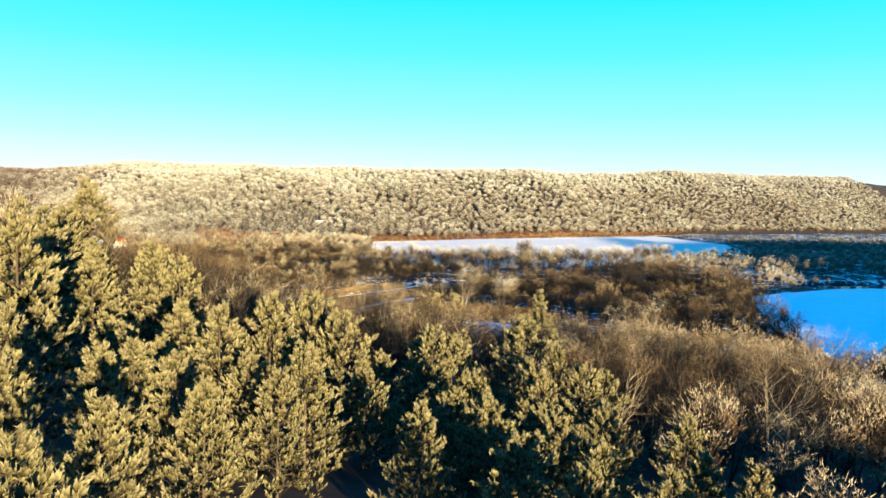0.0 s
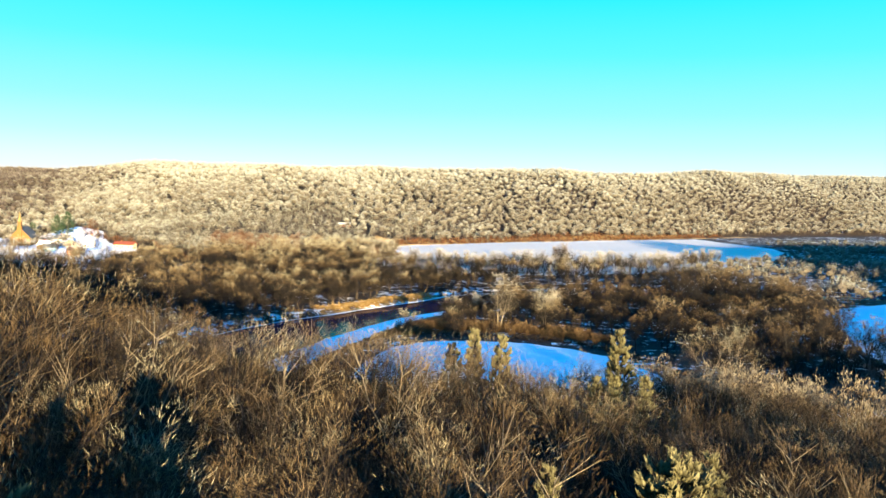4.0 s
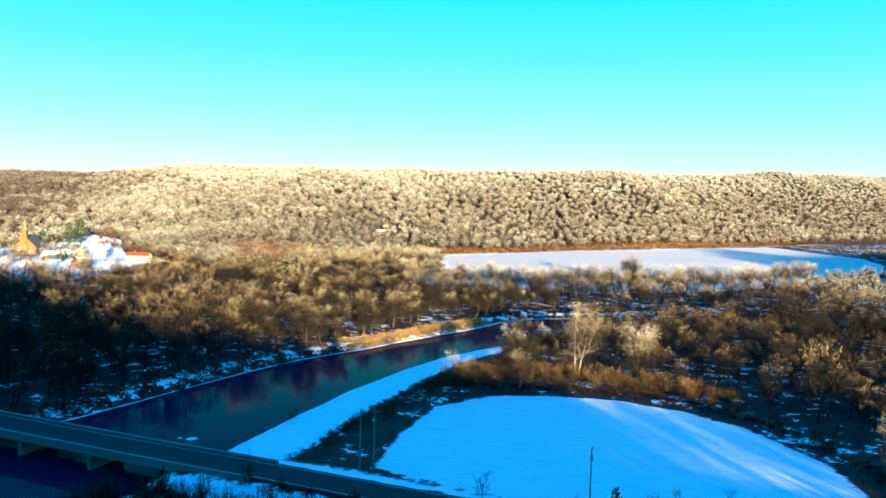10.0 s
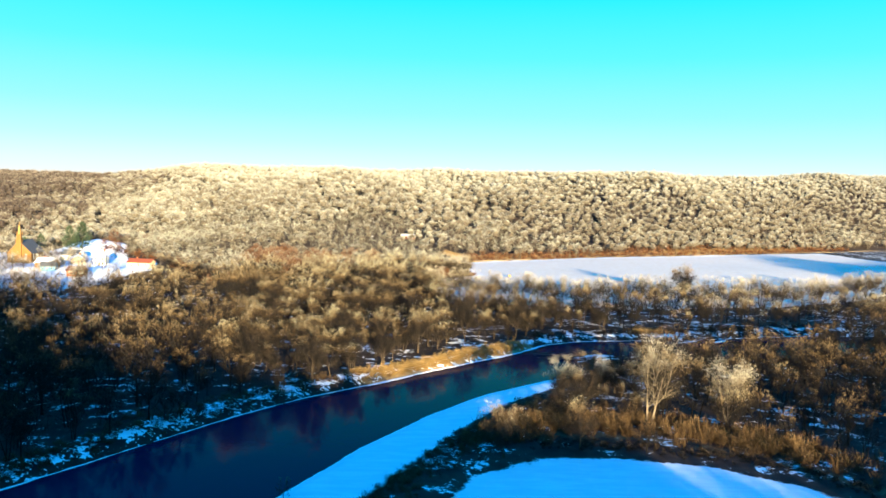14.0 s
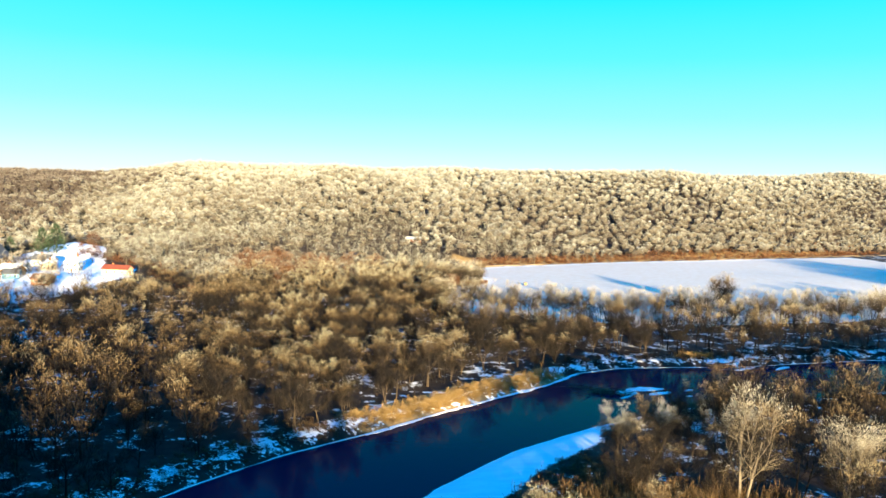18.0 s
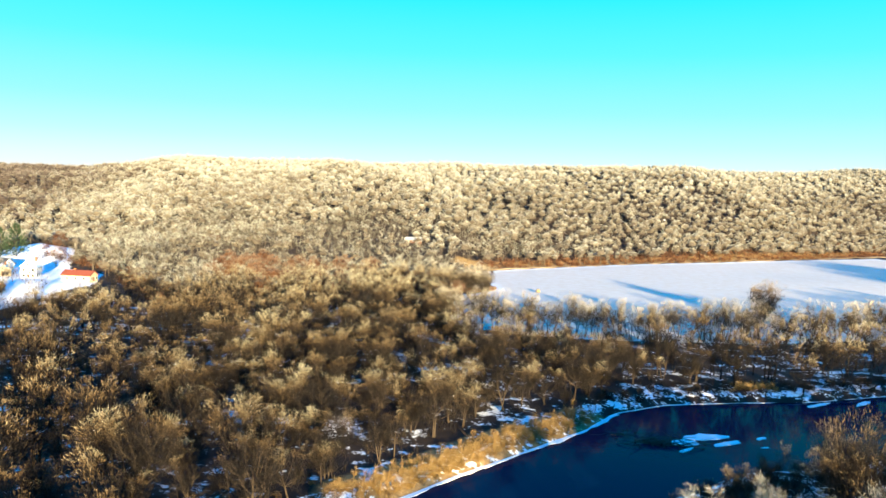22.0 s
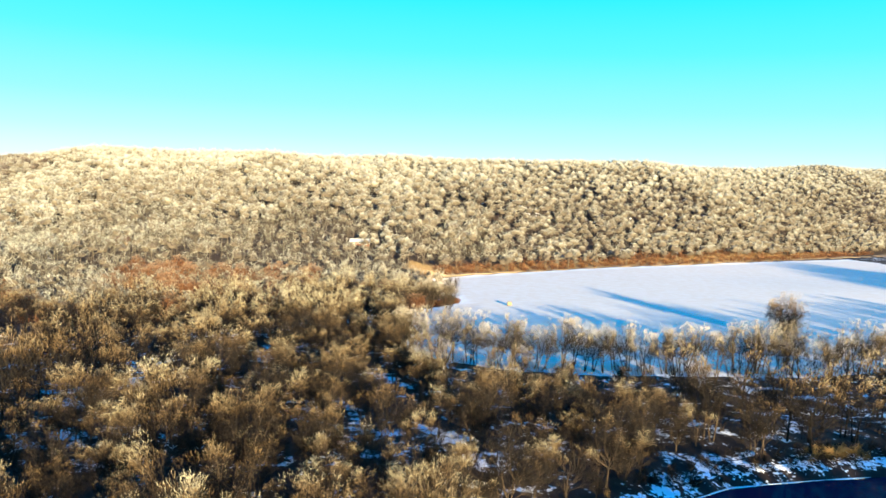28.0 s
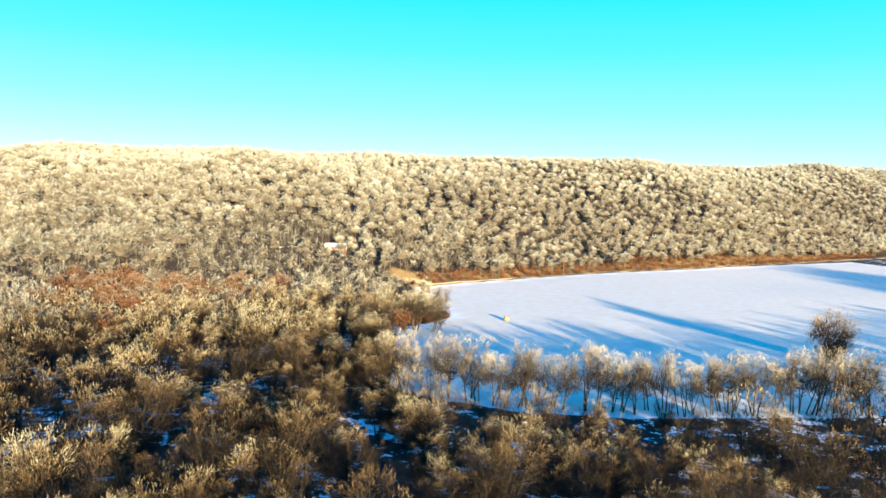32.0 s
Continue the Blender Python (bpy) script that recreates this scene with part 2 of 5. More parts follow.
M_WALL_CREAM = plain("cream_siding", (0.38, 0.31, 0.20), (0.46, 0.38, 0.25), 1.4, 0.75, 0.2, 0.02)
M_WALL_ORANGE = plain("orange_brick", (0.24, 0.075, 0.025), (0.32, 0.115, 0.04), 2.0, 0.85, 0.3, 0.02)
M_ROOF_DARK = plain("dark_shingles", (0.045, 0.05, 0.06), (0.09, 0.095, 0.11), 1.6, 0.85, 0.4, 0.03)
M_ROOF_RED = plain("rust_red_roof", (0.15, 0.035, 0.018), (0.22, 0.06, 0.028), 1.6, 0.7, 0.3, 0.02)
M_ROOF_BROWN = plain("brown_shingles", (0.075, 0.035, 0.022), (0.13, 0.062, 0.038), 1.6, 0.85, 0.4, 0.03)
M_GLASS = Mat("window_glass", 0.08, spec=0.6).colour((0.02, 0.03, 0.045)).m
M_BLUE = plain("blue_paint", (0.03, 0.16, 0.26), (0.05, 0.22, 0.34), 2.0, 0.5, 0.1, 0.01)
M_STRAW = plain("straw", (0.16, 0.12, 0.07), (0.26, 0.20, 0.12), 6.0, 0.95, 0.6, 0.03)
M_DEADWOOD = plain("wet_deadwood", (0.030, 0.022, 0.016), (0.085, 0.066, 0.05), 3.0, 0.9, 0.5, 0.02)


# ---- plan ----
FAR_BANK = [(-150, 160), (-118, 205), (-96, 232), (-79, 251), (-65, 274), (-47, 303), (-31, 324), (-15, 339), (5, 361), (22, 378), (39, 395),
            (50, 410), (67, 420), (88, 424), (112, 427), (142, 437), (172, 446), (240, 452), (330, 440), (460, 452)]
NEAR_BANK = [(460, 415), (330, 403), (240, 412), (170, 404), (130, 388), (91, 372), (66, 365), (42, 347), (20, 328), (3, 306), (-12, 280),
             (-22, 258), (-31, 238), (-40, 216), (-60, 180), (-90, 120)]
RIVER = FAR_BANK + NEAR_BANK
OVAL_FIELD = [(-2, 211), (3, 233), (13, 258), (29, 269.5), (47, 270.5), (65, 266), (80, 256), (91, 240), (97, 216), (96, 200), (92, 184),
              (70, 177), (37, 188), (18, 198)]
SPIT = [(-44, 214), (-36, 227), (-22, 258), (-12, 280), (3, 306), (20, 328), (42, 347), (44, 340), (40, 328), (26, 312), (12, 290), (1, 266), (-8, 246), (-16, 224), (-22, 212)]
FAR_FIELD = [(6, 527), (35, 508), (62, 501), (132, 501), (200, 520), (280, 570), (350, 622), (430, 692), (475, 820), (456, 985), (303, 908), (140, 820),
             (60, 768), (31, 742), (35, 690), (39, 649), (13, 614)]
RIGHT_FIELD = [(238, 352), (375, 416), (640, 470), (700, 100), (240, 110), (158, 137), (157, 158), (174, 182), (191, 249)]
YARDS = [(-330, 640), (-300, 560), (-262, 524), (-228, 505), (-196, 505), (-172, 540), (-160, 580), (-172, 622), (-215, 652), (-262, 668), (-310, 670)]
KNOLL = [(-278, 636), (-268, 664), (-254, 696), (-238, 712), (-220, 694), (-208, 664), (-198, 640), (-235, 628)]
ROAD_LINE = [(-420, 372), (-260, 312), (-93, 235), (-52, 215.5), (-21, 201.5), (14, 185), (60, 168), (110, 158), (170, 152), (260, 160), (420, 200)]


def outline_distance(px, py, poly, closed=True):
    """Distance to a polyline; with a closed outline, positive inside."""
    d = np.full(px.shape, 1e9)
    inside = np.zeros(px.shape, bool)
    n = len(poly)
    for i in range(n if closed else n - 1):
        (ax, ay), (bx, by) = poly[i], poly[(i + 1) % n]
        ex, ey = bx - ax, by - ay
        t = np.clip(((px - ax) * ex + (py - ay) * ey) / (ex * ex + ey * ey), 0, 1)
        d = np.minimum(d, np.hypot(px - ax - t * ex, py - ay - t * ey))
        if closed:
            cross = ((ay > py) != (by > py)) & (px < ex * (py - ay) / (by - ay + 1e-12) + ax)
            inside ^= cross
    return np.where(inside, d, -d) if closed else d


def lattice(px, py, size, seed):
    """Smooth value noise from -1 to 1."""
    rng = np.random.RandomState(seed)
    table = rng.uniform(-1, 1, (64, 64))
    gx, gy = px / size, py / size
    ix, iy = np.floor(gx).astype(int), np.floor(gy).astype(int)
    fx, fy = gx - ix, gy - iy
    fx, fy = fx * fx * (3 - 2 * fx), fy * fy * (3 - 2 * fy)
    a, b = table[ix % 64, iy % 64], table[(ix + 1) % 64, iy % 64]
    c, d = table[ix % 64, (iy + 1) % 64], table[(ix + 1) % 64, (iy + 1) % 64]
    return (a * (1 - fx) + b * fx) * (1 - fy) + (c * (1 - fx) + d * fx) * fy


def ease(v):
    v = np.clip(v, 0, 1)
    return v * v * (3 - 2 * v)


def foot_line(px):
    """Where the far hills begin to rise."""
    return np.interp(px, [-1500, -600, -330, -230, -120, -40, 20, 40, 140, 303, 440, 700, 1500], [640, 640, 690, 660, 560, 610, 690, 752, 828, 916, 1000, 1150, 1400])


def crest_line(px):
    return np.interp(px, [-1500, -400, -208, 100, 300, 440, 700, 1500], [1240, 1240, 1190, 1150, 1180, 1250, 1400, 1700])


def near_crest(px):
    """Height of the wooded bluff behind and below the start of the flight; unseen stretches are shaped for their shade.
    """
    return np.interp(px, [-1500, -400, -150, -60, -20, 20, 90, 135, 165, 200, 260, 320, 400, 470, 525, 565, 700, 1500],
                     [85, 82, 74, 60, 45, 36, 29, 26, 24, 28, 32, 40, 48, 54, 86, 108, 118, 118])


def ground(px, py):
    px, py = np.asarray(px, float), np.asarray(py, float)
    base = 2.6 + 0.7 * lattice(px, py, 37, 3) + 0.35 * lattice(px, py, 11, 4)
    # far hills with side ravines
    f, c = foot_line(px), crest_line(px)
    u = (py - f) / (c - f)
    top = 3 * lattice(px, py * 0.3, 190, 5) + np.interp(px, [-900, -580, -460, -340, -267, -135, 0, 149, 491, 630, 900], [66, 66, 67, 75, 79, 75, 79, 83, 88, 97, 100])
    spur = 9 * lattice(px + 0.35 * py, py * 0.25, 85, 6) * ease(u * 2.5) * (1 - 0.7 * ease((u - 0.7) / 0.3))
    steep = np.interp(px, [-300, 60, 300], [0.9, 0.75, 0.7])
    far = top * ease(np.clip(u, 0, 1) ** steep) + spur
    base = base + np.where(u > 0, np.maximum(far, 0), 0)
    # knoll in the village
    terrace = 6.0 * ease((py - 525) / 55) * ease((px + 360) / 60) * ease((-125 - px) / 50) * ease((760 - py) / 90)
    base = base + terrace + 9.5 * np.exp(-(((px + 242) / 23) ** 2 + ((py - 678) / 30) ** 2))
    # near bluff
    v = (172 - py) / (172 + 85) + 0.05 * lattice(px, py, 60, 7)
    bluff = near_crest(px) * ease(np.clip(v, 0, 1) ** 0.66)
    bluff = bluff * (1 - 0.55 * ease((-120 - py) / 500))
    # two unseen humps behind the start, added to throw shade into the valley
    bluff = bluff + 15 * np.exp(-(((py + 105) / 26) ** 2)) * ease((px - 25) / 35) * ease((126 - px) / 14)
    bluff = bluff + 9 * np.exp(-(((py + 128) / 25) ** 2)) * ease((px + 80) / 30) * ease((4 - px) / 16)
    base = base + bluff
    # flat fields
    for poly, level in ((OVAL_FIELD, 2.4), (FAR_FIELD, 3.0), (RIGHT_FIELD, 3.0)):
        k = ease((outline_distance(px, py, poly) + 9) / 12)
        base = base * (1 - k) + (level + 0.5 * lattice(px, py, 90, 9)) * k
    # road embankment
    k = ease((12 - outline_distance(px, py, ROAD_LINE, False)) / 7)
    base = base * (1 - k) + 4.2 * k
    # river channel
    d = outline_distance(px, py, RIVER)
    soft = 3.0 + 2.5 * lattice(px, py, 14, 10)
    bank = base * (1 - np.exp(np.minimum(d, 0) / np.maximum(soft, 2.4)))
    base = np.where(d > 0, -np.minimum(2.0, 0.35 * d) - 0.05, bank + 0.02)
    return base


def height(x, y):
    return float(ground(np.array([x]), np.array([y]))[0])


# ---- mesh helpers ----
def build(name, verts, faces, material, floats=None, smooth=False):
    """A mesh from numpy arrays of vertices and equal-sided faces."""
    me = bpy.data.meshes.new(name)
    verts, faces = np.asarray(verts, np.float32), np.asarray(faces, np.int32)
    k = faces.shape[1]
    me.vertices.add(len(verts))
    me.vertices.foreach_set("co", verts.ravel())
    me.loops.add(faces.size)
    me.loops.foreach_set("vertex_index", faces.ravel())
    me.polygons.add(len(faces))
    me.polygons.foreach_set("loop_start", np.arange(0, faces.size, k, dtype=np.int32))
    me.polygons.foreach_set("loop_total", np.full(len(faces), k, np.int32))
    me.polygons.foreach_set("use_smooth", np.full(len(faces), smooth, bool))
    me.update(calc_edges=True)
    for key, values in (floats or {}).items():
        a = me.attributes.new(key, "FLOAT", "POINT")
        a.data.foreach_set("value", np.asarray(values, np.float32))
    me.materials.append(material)
    return me


def part(name, bm, material, parent, label=""):
    me = bpy.data.meshes.new(name)
    bm.to_mesh(me)
    bm.free()
    me.materials.append(material)
    ob = new(name, me)
    ob.parent = parent
    return tagged(ob, label) if label else ob


def mesh_part(name, me, parent, label=""):
    ob = new(name, me)
    ob.parent = parent
    return tagged(ob, label) if label else ob


def box(bm, lo, hi, bevel=0.0):
    r = bmesh.ops.create_cube(bm, size=1.0)
    for v in r["verts"]:
        v.co = Vector([lo[i] + (v.co[i] + 0.5) * (hi[i] - lo[i]) for i in range(3)])
    if bevel:
        bmesh.ops.bevel(bm, geom=list({e for v in r["verts"] for e in v.link_edges}), offset=bevel, segments=1, affect="EDGES")
    return bm


def prism(bm, pts, y0, y1):
    """A gable or any outline in x and z, drawn out along y."""
    a = [bm.verts.new((x, y0, z)) for x, z in pts]
    b = [bm.verts.new((x, y1, z)) for x, z in pts]
    bm.faces.new(a)
    bm.faces.new(b[::-1])
    for i in range(len(pts)):
        j = (i + 1) % len(pts)
        bm.faces.new((a[j], a[i], b[i], b[j]))
    bmesh.ops.recalc_face_normals(bm, faces=bm.faces)
    return bm


def rod(bm, a, b, r0, r1, sides=8):
    a, b = Vector(a), Vector(b)
    d = b - a
    q = d.to_track_quat("Z", "Y").to_matrix()
    rings = []
    for p, r in ((a, r0), (b, r1)):
        rings.append([bm.verts.new(p + q @ Vector((r * math.cos(6.2832 * i / sides), r * math.sin(6.2832 * i / sides), 0))) for i in range(sides)])
    for i in range(sides):
        j = (i + 1) % sides
        bm.faces.new((rings[0][i], rings[0][j], rings[1][j], rings[1][i]))
    bm.faces.new(rings[0][::-1])
    bm.faces.new(rings[1])
    return bm


# ---- ground and water ----
def stretch(lo, hi, fine_lo, fine_hi, step, grow=1.09, most=60):
    mid = list(np.arange(fine_lo, fine_hi, step))
    left, s = [fine_lo], step
    while left[-1] > lo:
        s = min(s * grow, most)
        left.append(left[-1] - s)
    right, s = [mid[-1]], step
    while right[-1] < hi:
        s = min(s * grow, most)
        right.append(right[-1] + s)
    return np.array(left[:0:-1] + mid + right[1:])


gx, gy = stretch(-4200, 4200, -112, 190, 2.4, 1.06, 220), stretch(-1500, 4600, 175, 455, 2.4, 1.035, 220)
GX, GY = np.meshgrid(gx, gy)
PX, PY = GX.ravel(), GY.ravel()
PZ = ground(PX, PY)
nx, ny = len(gx), len(gy)
ii = (np.arange(ny - 1)[:, None] * nx + np.arange(nx - 1)).ravel()
open_snow = np.full(PX.shape, -30.0)
for poly in (OVAL_FIELD, SPIT, FAR_FIELD, RIGHT_FIELD):
    open_snow = np.maximum(open_snow, outline_distance(PX, PY, poly))
open_snow = np.maximum(open_snow, np.maximum(outline_distance(PX, PY, YARDS), outline_distance(PX, PY, KNOLL)) - 4)
shore = -outline_distance(PX, PY, RIVER)
road_d = outline_distance(PX, PY, ROAD_LINE, False)
open_snow = np.where((road_d < 15), np.maximum(open_snow, 2.0 - np.abs(road_d - 9) * 0.6), open_snow)
grass = 1.2 * np.exp(-((outline_distance(PX, PY, [(-16, 346), (8, 371), (40, 402)], False) / 7) ** 2))
grass += 0.45 * np.exp(-((outline_distance(PX, PY, [(30, 284), (55, 284), (80, 272), (98, 250), (106, 215)], False) / 9) ** 2))
grass += 1.0 * np.exp(-((outline_distance(PX, PY, [(24, 745), (60, 780), (140, 833), (303, 921), (440, 1004)], False) / 12) ** 2))
patchy = np.where((PY > 215) & (PY < foot_line(PX) - 20), 0.11 + 0.02 * ease((PY - 400) / 40), 0.0) + np.where(PY > foot_line(PX), 0.03, 0.0) - np.where(PY < 160, 0.06, 0.0)
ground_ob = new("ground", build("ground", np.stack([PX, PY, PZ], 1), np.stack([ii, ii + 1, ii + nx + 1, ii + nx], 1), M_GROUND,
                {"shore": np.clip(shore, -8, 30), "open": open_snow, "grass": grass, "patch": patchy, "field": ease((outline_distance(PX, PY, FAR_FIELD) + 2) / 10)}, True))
tagged(ground_ob, "snowy river valley floor with frosted wooded hills", "ground", kind="structure")

wx = [(-175, 90), (500, 90), (500, 480), (-175, 480)]
water = new("river_water", build("river_water", [(x, y, 0.0) for x, y in wx], [(0, 1, 2, 3)], M_WATER))
tagged(water, "dark still winter river reflecting the blue sky", "river", kind="structure")


# ---- trees: shapes as numpy arrays ----
def unit(v):
    return v / np.maximum(np.linalg.norm(v, axis=-1, keepdims=True), 1e-9)


def kids(rng, P, D, L, k, lo, hi, wild, up, ratio):
    """k shoots from each shoot of a generation: starts, directions, lengths."""
    n = len(P) * k
    t = rng.uniform(lo, hi, n)
    q = np.repeat(np.arange(len(P)), k)
    start = P[q] + D[q] * (L[q] * t)[:, None]
    d = unit(D[q] + wild * unit(rng.normal(size=(n, 3))) + np.array([0, 0, up]))
    return start, d, L[q] * ratio * rng.uniform(0.65, 1.25, n) * (1.15 - 0.35 * t)


def blades(rng, P, D, L, w):
    """One slim triangle a shoot."""
    n = len(P)
    side = unit(np.cross(D, unit(rng.normal(size=(n, 3)))))
    w = np.broadcast_to(w, (n,))[:, None]
    V = np.stack([P - side * w, P + side * w, P + D * L[:, None]], 1).reshape(-1, 3)
    return V, np.arange(3 * n).reshape(-1, 3)


def tubes(rng, P, D, L, r0, r1, sides=4, bend=0.0):
    n = len(P)
    a = unit(np.cross(D, np.array([0.31, 0.77, 0.55])))
    b = np.cross(D, a)
    ang = np.arange(sides) * 2 * np.pi / sides
    ring = np.cos(ang)[None, :, None] * a[:, None] + np.sin(ang)[None, :, None] * b[:, None]
    r0, r1 = np.broadcast_to(r0, (n,))[:, None, None], np.broadcast_to(r1, (n,))[:, None, None]
    V = np.concatenate([P[:, None] + ring * r0, (P + D * L[:, None])[:, None] + ring * r1], 1)
    i = np.arange(sides)
    j = (i + 1) % sides
    f = np.concatenate([np.stack([i, j, j + sides], 1), np.stack([i, j + sides, i + sides], 1)])
    F = (f[None] + (np.arange(n) * 2 * sides)[:, None, None]).reshape(-1, 3)
    return V.reshape(-1, 3), F


def join(pieces):
    V, F, o = [], [], 0
    for v, f in pieces:
        V.append(v)
        F.append(f + o)
        o += len(v)
    return np.concatenate(V), np.concatenate(F)


def bare_tree(seed, h, limbs=14, brooms=7, twigs=12, w=0.018, wide=0.85, fork=0.2, stems=1, reach=0.095, drop=0.12, loose=0.5):
    """A leafless tree whose limbs end in rounded heads of twig fans: (wood, twigs), each vertices and triangles."""
    rng = np.random.RandomState(seed)
    base = np.concatenate([rng.normal(0, 0.02 * h * (stems > 1), (stems, 2)), np.zeros((stems, 1))], 1)
    D = unit(np.concatenate([rng.normal(0, 0.06 + 0.16 * (stems > 1), (stems, 2)), np.ones((stems, 1))], 1))
    L = h * rng.uniform(0.40, 0.52, stems)
    r = 0.016 * h / stems ** 0.4
    wood = [tubes(rng, base - D * 0.03 * h, D, L + 0.03 * h, r * 1.3, r * 0.5, 6)]
    # heads of the crown
    n = limbs
    az = np.arange(n) * 2.399963 + rng.uniform(0, 6.3)
    rise = rng.permutation((np.arange(n) + 0.5) / n)
    flat = np.sqrt(np.clip(1 - (rise * (0.93 + drop) - drop) ** 2, 0.05, 1))
    d = np.stack([np.cos(az) * flat, np.sin(az) * flat, rise * (0.93 + drop) - drop], 1) * rng.uniform(0.8, 1.12, n)[:, None]
    q = np.arange(n) % stems
    mid = base[q] + D[q] * (L[q] * rng.uniform(fork / 0.5, 1.0, n))[:, None]
    centre = np.array([0, 0, h * (0.40 + 0.5 * fork)])
    head = centre + d * np.array([0.31 * h * wide, 0.31 * h * wide, 0.37 * h * (1 - 0.4 * fork)])
    step = head - mid
    knee = mid + step * 0.5 + np.array([0, 0, -0.04 * h]) + rng.normal(0, 0.02 * h, (n, 3))
    for a, b, r0, r1 in ((mid, knee, 0.5, 0.3), (knee, head, 0.3, 0.10)):
        v = b - a
        ln = np.linalg.norm(v, axis=1)
        wood.append(tubes(rng, a, unit(v), ln, r * r0, r * r1, 4))
    # fine twigs fill a soft rounded head round the end of each limb, fanning away from the foot of the tree
    k = brooms * (1 + twigs)
    q = np.repeat(np.arange(n), k)
    size = h * wide ** 0.5 * 0.40 / math.sqrt(n / 5.0) * rng.uniform(0.8, 1.25, n)
    out = unit(head - centre + np.array([0, 0, 0.12 * h]))
    e = unit(rng.normal(size=(n * k, 3)) + 0.75 * out[q])
    tip = head[q] + e * (size[q] * rng.uniform(0.12, 1.0, n * k) ** 0.5)[:, None]
    low = np.array([0, 0, 0.12 * h])
    Dt = unit(0.95 * unit(tip - low) + 0.45 * e + loose * unit(rng.normal(size=(n * k, 3))))
    Lt = h * reach * rng.uniform(0.55, 1.2, n * k)
    tw = [blades(rng, tip - Dt * Lt[:, None] * 0.6, Dt, Lt, w * rng.uniform(0.7, 1.3, n * k))]
    return join(wood), join(tw)


def vase_tree(seed, h, limbs=9, forks=5, twigs=40, w=0.02, wide=0.8, fork=0.18, stems=1, reach=0.10, low=0.30, loose=0.75, sides=3, up=0.35, head=0.62):
    """A leafless tree of rising limbs that fork into sprays of fine upturned twigs: (wood, twigs)."""
    rng = np.random.RandomState(seed)
    r = 0.015 * h / stems ** 0.4
    base = np.concatenate([rng.normal(0, 0.03 * h * (stems > 1), (stems, 2)), np.zeros((stems, 1))], 1)
    lean = unit(np.concatenate([rng.normal(0, 0.05 + 0.12 * (stems > 1), (stems, 2)), np.ones((stems, 1))], 1))
    tall = h * rng.uniform(0.50, 0.64, stems)
    wood = [tubes(rng, base - lean * 0.03 * h, lean, tall + 0.03 * h, r * 1.3, r * 0.45, 6)]
    # ends of the limbs, spread over an uneven crown
    n = limbs
    az = np.arange(n) * 2.399963 + rng.uniform(0, 6.3, n) * 0.25
    rise = (rng.permutation(n) + 0.5) / n
    z = h * (low + (0.90 - low) * rise)
    span = np.sqrt(np.clip(1 - ((z / h - 0.60) / 0.40) ** 2, 0.02, 1))
    rad = 0.36 * h * wide * span * rng.uniform(0.70, 1.15, n)
    tip = np.stack([np.cos(az) * rad, np.sin(az) * rad, z], 1)
    q = np.arange(n) % stems
    from_z = np.clip((z / h - 0.30) * rng.uniform(0.55, 1.0, n), fork, 0.60) * h
    foot = base[q] + lean[q] * np.minimum(from_z, tall[q])[:, None]
    tip[:, :2] += foot[:, :2] * 0.7
    knee = foot + (tip - foot) * np.array([0.62, 0.62, 0.42]) + rng.normal(0, 0.015 * h, (n, 3))
    for a, b, r0, r1 in ((foot, knee, 0.42, 0.26), (knee, tip, 0.26, 0.07)):
        v = b - a
        wood.append(tubes(rng, a, unit(v), np.linalg.norm(v, axis=1), r * r0, r * r1, 4))
    # side branches, turned up and outward
    k = np.repeat(np.arange(n), forks)
    t = rng.uniform(0.15, 1.0, n * forks)
    first = rng.uniform(0, 1, n * forks) < 0.4
    start = np.where(first[:, None], foot[k] + (knee - foot)[k] * (0.35 + 0.65 * t)[:, None], knee[k] + (tip - knee)[k] * t[:, None])
    axis = np.where(first[:, None], unit(knee - foot)[k], unit(tip - knee)[k])
    d = unit(axis + 1.1 * unit(rng.normal(size=(n * forks, 3))) + np.array([0, 0, up]))
    ln = h * rng.uniform(0.10, 0.24, n * forks) * (0.75 + 0.35 * wide)
    wood.append(tubes(rng, start, d, ln, r * 0.16, r * 0.05, sides))
    S = np.concatenate([start, knee + (tip - knee) * 0.45])
    D = np.concatenate([d, unit(tip - knee)])
    L = np.concatenate([ln, np.linalg.norm(tip - knee, axis=1) * 0.6])
    # fine twigs along every branch, and a rounded head of them at its end
    m = np.repeat(np.arange(len(S)), twigs)
    u = rng.uniform(0.05, 1.0, len(m)) ** 0.7
    tuft = rng.uniform(0, 1, len(m)) < head
    e = unit(rng.normal(size=(len(m), 3)) + 0.6 * D[m] + np.array([0, 0, 0.35]))
    ball = h * 0.085 * (0.8 + 0.3 * wide) * rng.uniform(0.7, 1.3, len(S))[m]
    P = S[m] + D[m] * (L[m] * np.where(tuft, 0.92, u))[:, None]
    P = P + np.where(tuft[:, None], e * (ball * rng.uniform(0.1, 1.0, len(m)) ** 0.5)[:, None], rng.normal(0, 0.018 * h, (len(m), 3)) * (0.3 + u)[:, None])
    dt = unit(0.65 * D[m] + 0.45 * unit(P - np.array([0, 0, 0.25 * h])) + loose * unit(rng.normal(size=(len(m), 3))) + np.array([0, 0, 0.5 * up]) + 0.5 * e * tuft[:, None])
    ln = h * reach * rng.uniform(0.4, 1.15, len(m)) * np.where(tuft, 0.75, 1.0)
    V, F = blades(rng, P - dt * (0.5 * ln * tuft)[:, None], dt, ln, w * rng.uniform(0.7, 1.3, len(m)))
